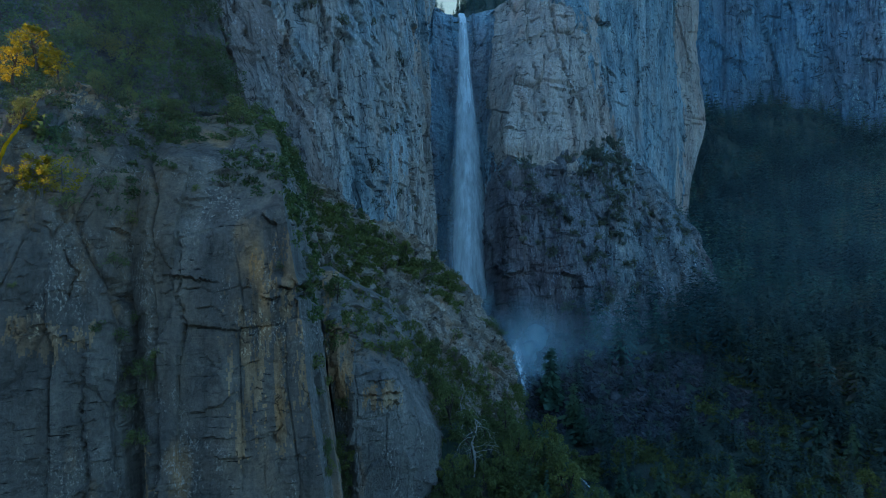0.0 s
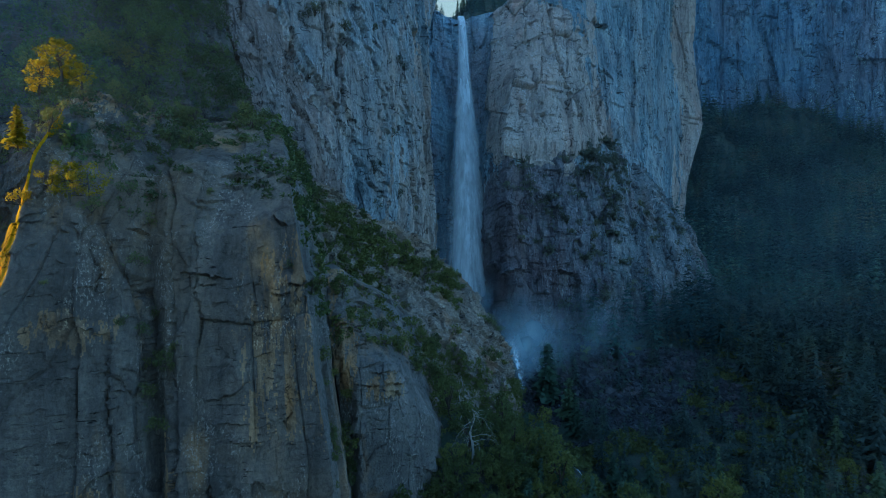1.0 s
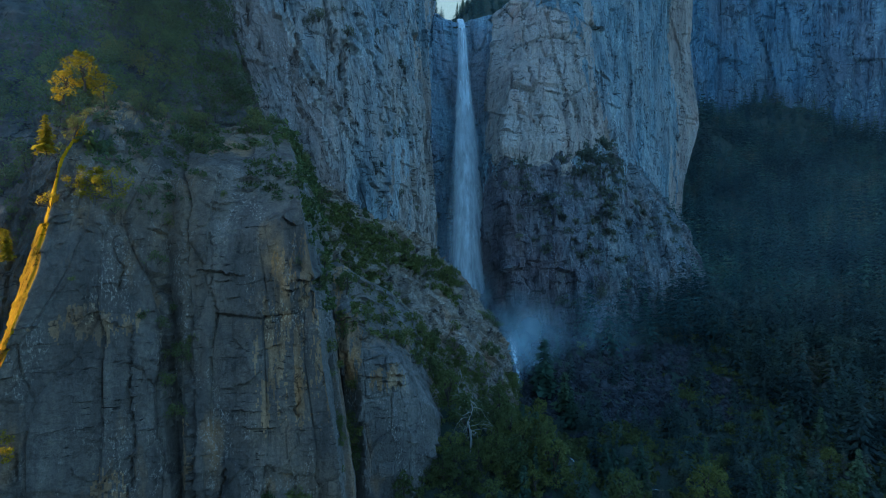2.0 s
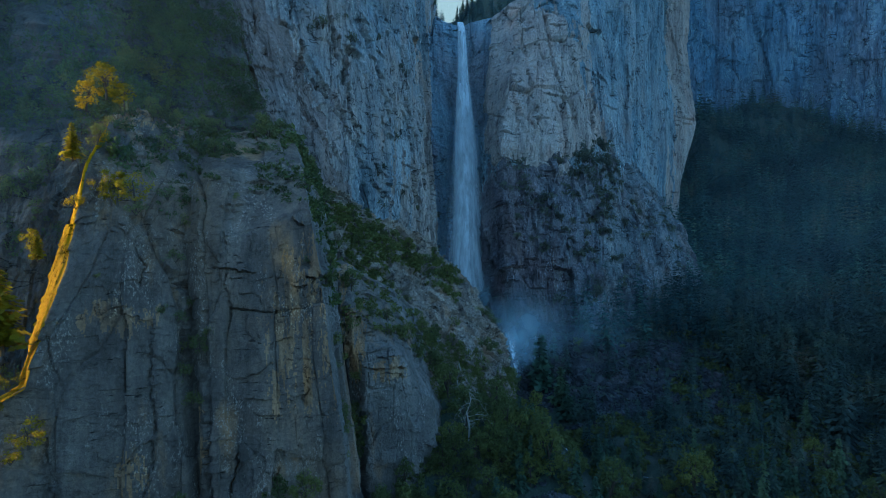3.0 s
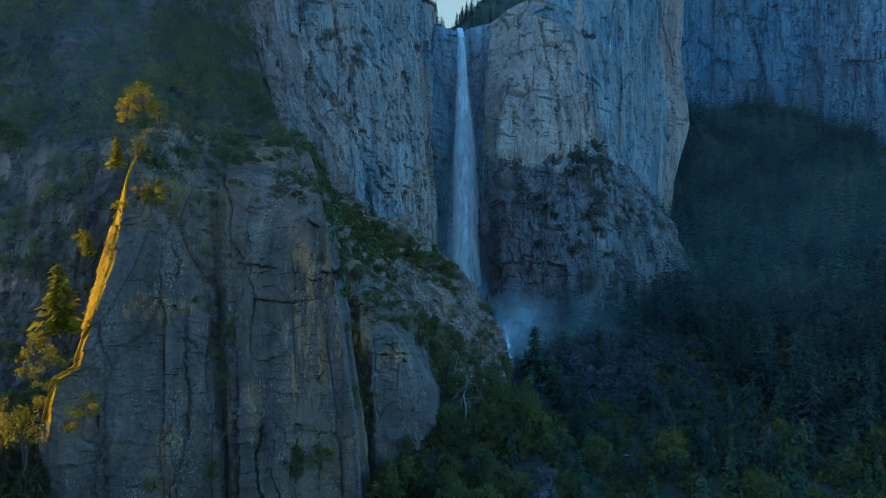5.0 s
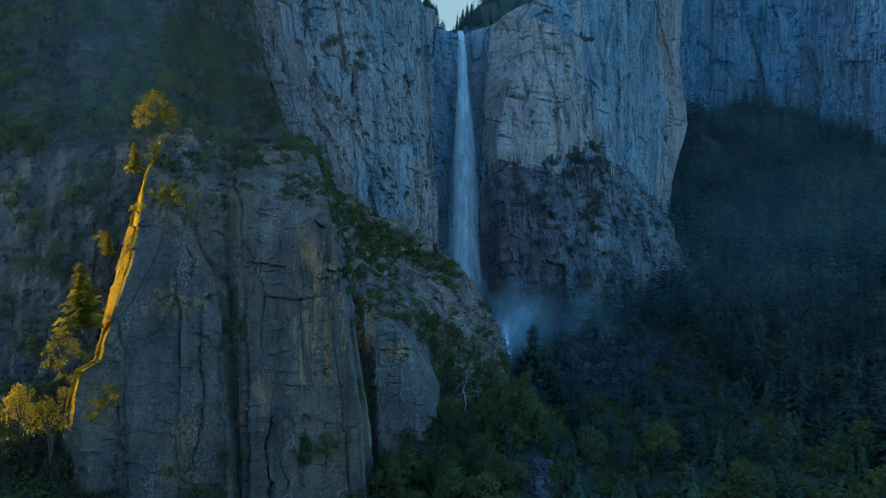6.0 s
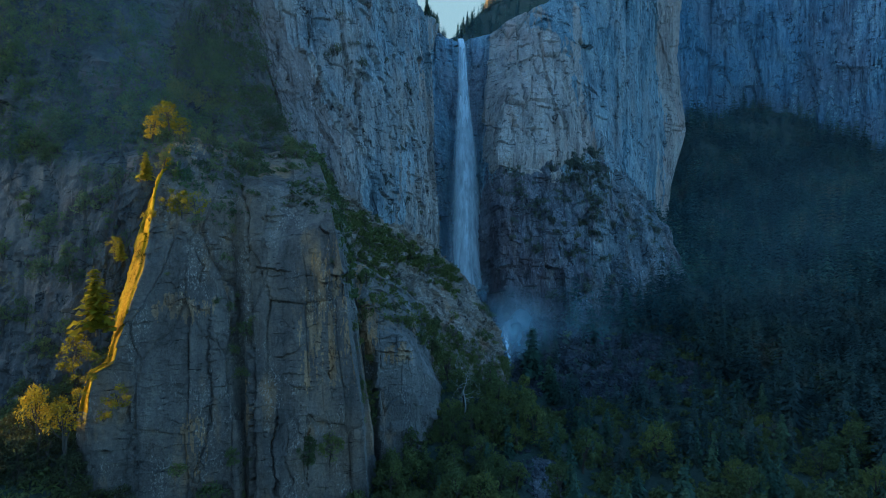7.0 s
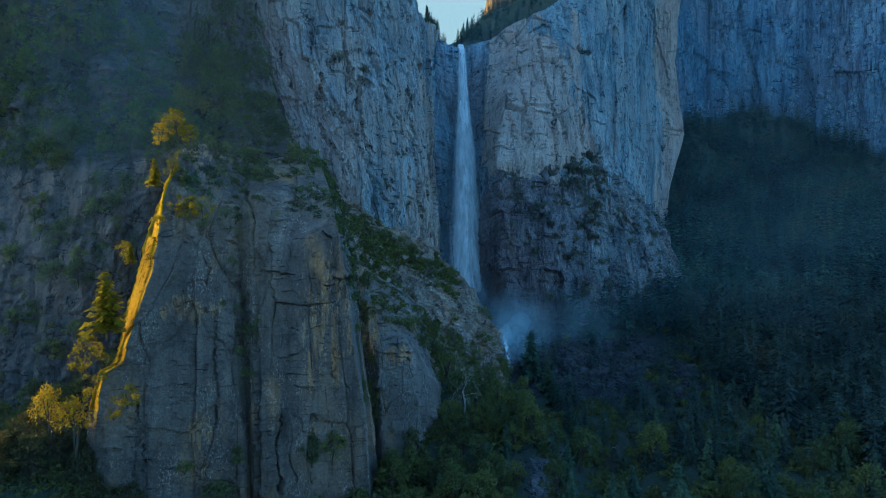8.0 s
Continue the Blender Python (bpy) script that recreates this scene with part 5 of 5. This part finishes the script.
grow(spur, 90, (4, 8), ("shrub", "oak", "shrub"), 38, lambda x, y, z, u, v: on_ledges(x, z), patch=-0.3)
for x, y, z, size in ((20, 256, 64, 7), (24, 257, 62, 7), (27, 256, 59.5, 6), (17, 255, 66, 5)):
    put("shrub", Vector((x, y, z)), size, rnd)
grow(spur, 6, (5, 8), ("shrub",), 58, lambda x, y, z, u, v: 0.78 < u < 0.84 and v > 0.9, patch=-1)
grow(spur, 22, (4, 7), ("shrub",), 28, lambda x, y, z, u, v: u < 0.9 and 0.34 < v < 0.55, patch=0.08, scale=9)
grow(left_wall, 26, (4, 9), ("ledge",), 40, lambda x, y, z, u, v: 0.2 < u < 0.9 and v < 0.6)
grow(right_foot, 46, (5, 11), ("ledge",), 41, lambda x, y, z, u, v: 44 < x < 128 and 150 < z < 182, patch=-0.1, scale=16)
grow(right_foot, 30, (4, 9), ("ledge",), 42, lambda x, y, z, u, v: 40 < x < 150 and 100 < z < 150, patch=0.0, scale=20)
grow(right_foot, 28, (5, 12), ("ledge",), 27, lambda x, y, z, u, v: 0.3 < u < 0.9 and v < 0.3)
grow(near, 14, (3, 6), ("oak", "shrub"), 59, lambda x, y, z, u, v: x > -34 and y > 117 and 40 < z < 112, patch=-0.4)
# growth in the chimney and the gully beside the pillar
for x, y, z, kind, size in ((-26, 138, 42, "oak", 9), (-25, 139, 36, "oak", 8), (-27, 140, 50, "shrub", 6), (-58, 108, 73, "oak", 6), (-62, 107, 69, "shrub", 5), (-59, 106, 62, "shrub", 5), (-63, 107, 82, "shrub", 4),
                            (-75, 99, 36, "shrub", 6), (-61, 103, 36, "oak", 7), (-40, 109, 34, "oak", 10), (-34, 111, 34, "oak", 10), (-72, 105, 108, "shrub", 5), (-67, 110, 112, "shrub", 5)):
    put(kind, Vector((x, y, z)), size, rnd)
# dark trees at the foot of the buttress
for k in range(22):
    x, y = rnd.uniform(-128, -84), rnd.uniform(82, 92)
    put("dark_oak", Vector((x, y, float(ground_z(x, y)) - 0.4)), rnd.uniform(9, 14) if x < -97 else rnd.uniform(8, 11), rnd)
# valley trees in front of the cliffs
for _ in range(150):
    x, y = rnd.uniform(-75, 44), rnd.uniform(82, 195)
    if x < -20 and y > 99 or x > 16 and y < 150 and abs(x - 33) < 6:
        continue
    put(rnd.choice(("oak", "oak", "oak", "fir")), Vector((x, y, float(ground_z(x, y)) - 0.3)), rnd.uniform(10, 17), rnd)
for _ in range(150):
    x, y = rnd.uniform(42, 180), rnd.uniform(85, 205)
    if x < 130 and y > 180:
        continue
    put(rnd.choice(("oak", "fir", "fir", "fir")), Vector((x, y, float(ground_z(x, y)) - 0.3)), rnd.uniform(9, 19), rnd)
for x, y, h in ((78, 119, 22), (52, 264, 30), (58, 246, 20), (58, 232, 19)):
    put("fir", Vector((x, y, float(ground_z(x, y)) - 0.3)), h, rnd, thin=1.3)
# oaks beside the stony gully
for _ in range(26):
    x, y = rnd.uniform(-8, 26), rnd.uniform(95, 165)
    put("oak", Vector((x, y, float(ground_z(x, y)) - 0.3)), rnd.uniform(8, 13), rnd, thin=1.15)
# rim trees against the sky
for x, y, h in ((4, 410, 8), (8, 414, 10), (11, 418, 17), (14, 420, 13), (16, 424, 17), (20, 424, 19), (24, 428, 14), (29, 428, 10), (34, 432, 11), (40, 432, 10)):
    put("fir", Vector((x, y, float(rim_z(x, y)) - 1)), h, rnd, thin=0.8)
for k in range(9):
    put("fir", Vector((-12.5 + 0.85 * k, 332 + 7 * k, 263 + 1.7 * k)), rnd.uniform(8, 13), rnd, thin=0.8)
# bare dead trees
for x, y, h, wide, s in ((6, 178, 16, 1.1, 1), (9, 163, 18, 1.1, 2), (104, 92, 13, 1.0, 3)):
    tv, tf = snag(s)
    ob = tagged(new("dead_tree", mesh_of("dead_tree", tv, tf, [BARK_GREY])), "bleached dead tree with bare broken branches", "tree")
    ob.matrix_basis = Matrix.Translation((x, y, float(ground_z(x, y)) - 0.3)) @ Matrix.Diagonal((h * wide, h * wide, h, 1))

for kind in STOCK:
    for ob in STOCK[kind]:
        if ob not in used:
            ob.location = (-300, -100, -80)


# ---- woods past counting, one mesh for each stand ----
def crowns(kind, leaves):
    if kind == "fir":
        return [fir(100 + s, levels=17, arms=7, wide=0.36 + 0.05 * s, fingers=3, bare=0.05)[2:] for s in range(4)]
    if kind == "far_fir":
        return [fir(110 + s, levels=10, arms=6, wide=0.34 + 0.05 * s, fingers=2, bare=0.04)[2:] for s in range(4)]
    if kind == "bush":
        return [shrub(120 + s, clumps=7, leaves=14, leaf=0.075)[2:] for s in range(3)]
    return [oak(130 + s, clumps=24, leaves=leaves, wide=0.95, bare=0.1, leaf=0.042)[2:] for s in range(3)]


def woods(name, spots, seed, label, mat, leaves=28):
    """spots: x, y, z, height, kind."""
    r = np.random.RandomState(seed)
    stock = {}
    for k in {s[4] for s in spots}:
        stock[k] = []
        for cv, cf in crowns(k, leaves):
            cv = np.array(cv).reshape(-1, 4, 3)
            if k == "bush":
                mid_c = cv.mean(1, keepdims=True)
                cv = mid_c + (cv - mid_c) * 1.7
            cv = cv[:, :3]
            stock[k].append((cv.reshape(-1, 3), np.arange(len(cv) * 3).reshape(-1, 3)))
    vs, fs, b = [], [], 0
    for x, y, z, h, k in spots:
        cv, cf = stock[k][r.randint(len(stock[k]))]
        an, fat = r.uniform(0, 6.28), r.uniform(0.85, 1.2)
        ca, sa = math.cos(an) * fat, math.sin(an) * fat
        q = cv @ np.array([[ca, sa, 0], [-sa, ca, 0], [0, 0, 1]]) * h
        vs.append(q + (x, y, z))
        fs.append(cf + b)
        b += len(q)
    return tagged(new(name, mesh_of(name, np.concatenate(vs), np.concatenate(fs), [mat])), label, "woodland", kind="stuff")


def stand(sheet, count, size, seed, where, patch=-0.2, scale=14.0, low="oak"):
    """Places for a stand on a rock face."""
    r = random.Random(seed)
    out, tries = [], 0
    while len(out) < count and tries < count * 80:
        tries += 1
        a, b = r.random(), r.random()
        p, n = sheet.spot(a, b)
        if where(p.x, p.y, p.z, a, b) and float(fbm(np.array([p.x / scale]), np.array([p.z / scale + p.y / scale]), seed, 2)[0]) >= patch:
            out.append((p.x - n.x, p.y - n.y, p.z - n.z - 0.6, r.uniform(*size), "fir" if low == "oak" and r.random() < 0.12 else low))
    return out


woods("slope_woods", stand(left_slope, 700, (6, 11), 31, lambda x, y, z, u, v: 130 < z < 200 - 0.2 * (x + 140) and -200 < x < -50, -0.6)
      + stand(left_slope, 240, (7, 12), 30, lambda x, y, z, u, v: 178 <= z < 250 and -220 < x < -70, -0.25)
      + stand(near, 170, (3, 6.5), 62, lambda x, y, z, u, v: v > 0.84 and x > -82 and z > 112, -0.12, 9.0, "bush")
      + stand(near, 150, (3, 6), 61, lambda x, y, z, u, v: y > 119 and x > -50 and z > 84, -0.3, 8.0, "bush")
      + stand(near, 80, (2.5, 5), 69, lambda x, y, z, u, v: -78 < x < -60 and 107 < z < 130, -0.15, 8.0, "bush")
      + stand(left_slope, 60, (5, 9), 29, lambda x, y, z, u, v: 60 < z < 134 and -190 < x < -100, 0.0),
      2, "dense low oaks and scattered conifers covering the shaded slope", LEAF_SLOPE, leaves=15)
rim = []
rr = random.Random(44)
while len(rim) < 460:
    x, y = rr.uniform(-44, 112), rr.uniform(408, 480)
    if not 1 < x < 15:
        rim.append((x, y, float(rim_z(x, y)) - 0.5, rr.uniform(8, 15), "far_fir"))
woods("rim_woods", rim, 6, "small dark conifers along the rim above the fall", LEAF_WOODS)
woods("spur_thicket", stand(spur, 190, (6, 10), 39, lambda x, y, z, u, v: x > -30 and u < 0.9 and z < 55 - 0.72 * (x - 4.5), -0.3)
      + stand(spur, 620, (4, 7.5), 63, lambda x, y, z, u, v: on_ledges(x, z), -0.3, 10.0, "bush")
      + stand(pillar, 90, (3, 6), 64, lambda x, y, z, u, v: v > 0.74, -0.2, 8.0, "bush"), 3, "dark green thicket along the foot and the ledges of the spur", LEAF_OAK)
woods("wall_thicket", stand(right_foot, 120, (5, 11), 65, lambda x, y, z, u, v: 42 < x < 132 and 128 < z < 184, -0.05, 15.0, "bush")
      + stand(right_foot, 70, (5, 10), 68, lambda x, y, z, u, v: 50 < x < 170 and 60 < z < 130, 0.05, 22.0, "bush"), 13, "dull green brush on the ledges below the tan face", LEAF_LEDGE)


def in_talus(x, y):
    """The boulder field below the fall."""
    return ((x - 98) / 54) ** 2 + ((y - 276) / 54) ** 2 + 1.7 * float(fbm(np.array([x / 20.0]), np.array([y / 16.0]), 66, 3)[0]) < 0.95


r = np.random.RandomState(5)
spots = []
while len(spots) < 4000:
    low = len(spots) < 800
    x, y = (r.uniform(58, 340), r.uniform(150, 335)) if low else (r.uniform(60, 640), r.uniform(300, 800))
    if x < 70 + max(0, (y - 300)) * 0.5 and y > 300 or x > 0.82 * (y + 62) + 12 or in_talus(x, y) and r.rand() < 0.86:
        continue
    thick = float(fbm(np.array([x / 38.0]), np.array([y / 60.0]), 67, 3)[0])
    if not low and thick < -0.42 + 0.2 * r.rand():
        continue
    small = low and x < 150
    h = (r.uniform(8, 16) if small else (r.uniform(12, 28) if low else r.uniform(17, 32) * (1 + 0.7 * thick))) * (0.75 + 0.5 * r.rand())
    spots.append((x, y, float(ground_z(x, y)), h, "fir" if low else "far_fir"))
while len(spots) < 4700:
    x, y = r.uniform(150, 640), r.uniform(600, 830)
    if x < 0.82 * (y + 62) + 12 and x > 70 + (y - 300) * 0.5:
        spots.append((x, y, float(ground_z(x, y)), r.uniform(15, 30), "far_fir"))
woods("far_woods", spots[800:], 8, "dense dark conifer forest covering the far slope", LEAF_WOODS)
woods("valley_woods", spots[:800], 18, "dark mixed conifers on the valley floor", LEAF_VALLEY)

brush = []
while len(brush) < 2100:
    x, y = r.uniform(-125, 220), 70 + 250 * r.rand() ** 1.5
    if x > 0.82 * (y + 62) + 8 or in_talus(x, y) or abs(x - 33) < 6 and y < 150 or (y > 225 and x < 70):
        continue
    brush.append((x, y, float(ground_z(x, y)), r.uniform(3.5, 8), "bush"))
woods("undergrowth", brush, 9, "tangled dark undergrowth between the trees", LEAF_SHRUB)

# talus: tumbled blocks below the fall
def boulder(seed):
    bm = bmesh.new()
    rn = random.Random(seed)
    bmesh.ops.create_icosphere(bm, subdivisions=1, radius=0.56)
    for v in bm.verts:
        v.co *= 1 + 0.35 * noise.noise(v.co * 2.1 + Vector((seed * 7, 0, 0)))
        v.co.z *= 0.85
    for _ in range(7):
        d = Vector((rn.gauss(0, 1), rn.gauss(0, 1), rn.gauss(0, 1))).normalized()
        bmesh.ops.bisect_plane(bm, geom=bm.verts[:] + bm.edges[:] + bm.faces[:], plane_co=d * rn.uniform(0.26, 0.4), plane_no=d, clear_outer=True)
        bmesh.ops.holes_fill(bm, edges=[e for e in bm.edges if e.is_boundary])
    me = bpy.data.meshes.new("boulder")
    bm.to_mesh(me)
    bm.free()
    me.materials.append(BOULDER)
    return me


ROCKS = [boulder(s) for s in range(5)]


def strew(count, cx, cy, rx, ry, size, seed):
    rn = random.Random(seed)
    for _ in range(count):
        a, q = rn.uniform(0, 6.28), math.sqrt(rn.random())
        x, y = cx + rx * q * math.cos(a), cy + ry * q * math.sin(a)
        ob = tagged(new("boulder", rn.choice(ROCKS)), "angular grey granite boulder in the talus", "boulder", "talus boulders")
        s = size[0] + (size[1] - size[0]) * rn.random() ** 2.6
        ob.matrix_basis = pose(x, y, float(ground_z(x, y)) + 0.12 * s, rn.uniform(-70, 70), rn.uniform(-70, 70), rn.uniform(0, 360)) @ Matrix.Diagonal((s * rn.uniform(0.8, 1.4), s * rn.uniform(0.6, 1.1), s * rn.uniform(0.6, 1.2), 1))


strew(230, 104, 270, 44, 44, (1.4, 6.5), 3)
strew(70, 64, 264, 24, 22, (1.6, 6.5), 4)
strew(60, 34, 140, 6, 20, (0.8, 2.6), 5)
# smaller rubble between them, and scree in the gully
SHARD = [(0, 0, 0.6), (0.6, 0.1, 0), (-0.1, 0.6, 0.05), (-0.6, -0.05, 0), (0.1, -0.6, -0.05), (0, 0, -0.5)]
SHARD_FACES = [(0, 1, 2), (0, 2, 3), (0, 3, 4), (0, 4, 1), (5, 2, 1), (5, 3, 2), (5, 4, 3), (5, 1, 4)]


def heap(name, count, place, size, seed, mat, label):
    """Loose angular stones past counting, joined: place(random) gives x, y or nothing."""
    rs = np.random.RandomState(seed)
    rv, rf, rb = [], [], 0
    while rb < count * 6:
        at = place(rs)
        if at is None:
            continue
        x, y = at
        m = Euler(rs.uniform(-1, 1, 3)).to_matrix()
        s = size[0] + size[1] * rs.rand() ** 2.5
        z = float(ground_z(x, y))
        for q in SHARD:
            rv.append(tuple(m @ Vector(q) * s * rs.uniform(0.8, 1.2) + Vector((x, y, z + 0.2))))
        rf += [tuple(rb + k for k in f) for f in SHARD_FACES]
        rb += 6
    return tagged(new(name, mesh_of(name, rv, rf, [mat])), label, "rubble", kind="stuff")


def on_talus(rs):
    x, y = rs.uniform(40, 160), rs.uniform(215, 335)
    return (x, y) if in_talus(x, y) else None


def in_gully(rs):
    y = rs.uniform(88, 150)
    return 35.5 + 0.06 * (y - 110) + 2.6 * rs.randn(), y


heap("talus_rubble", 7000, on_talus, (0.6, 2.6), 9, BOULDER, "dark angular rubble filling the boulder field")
heap("gully_scree", 3000, in_gully, (0.35, 1.3), 10, SCREE, "grey stony scree lying in the gully between the trees")
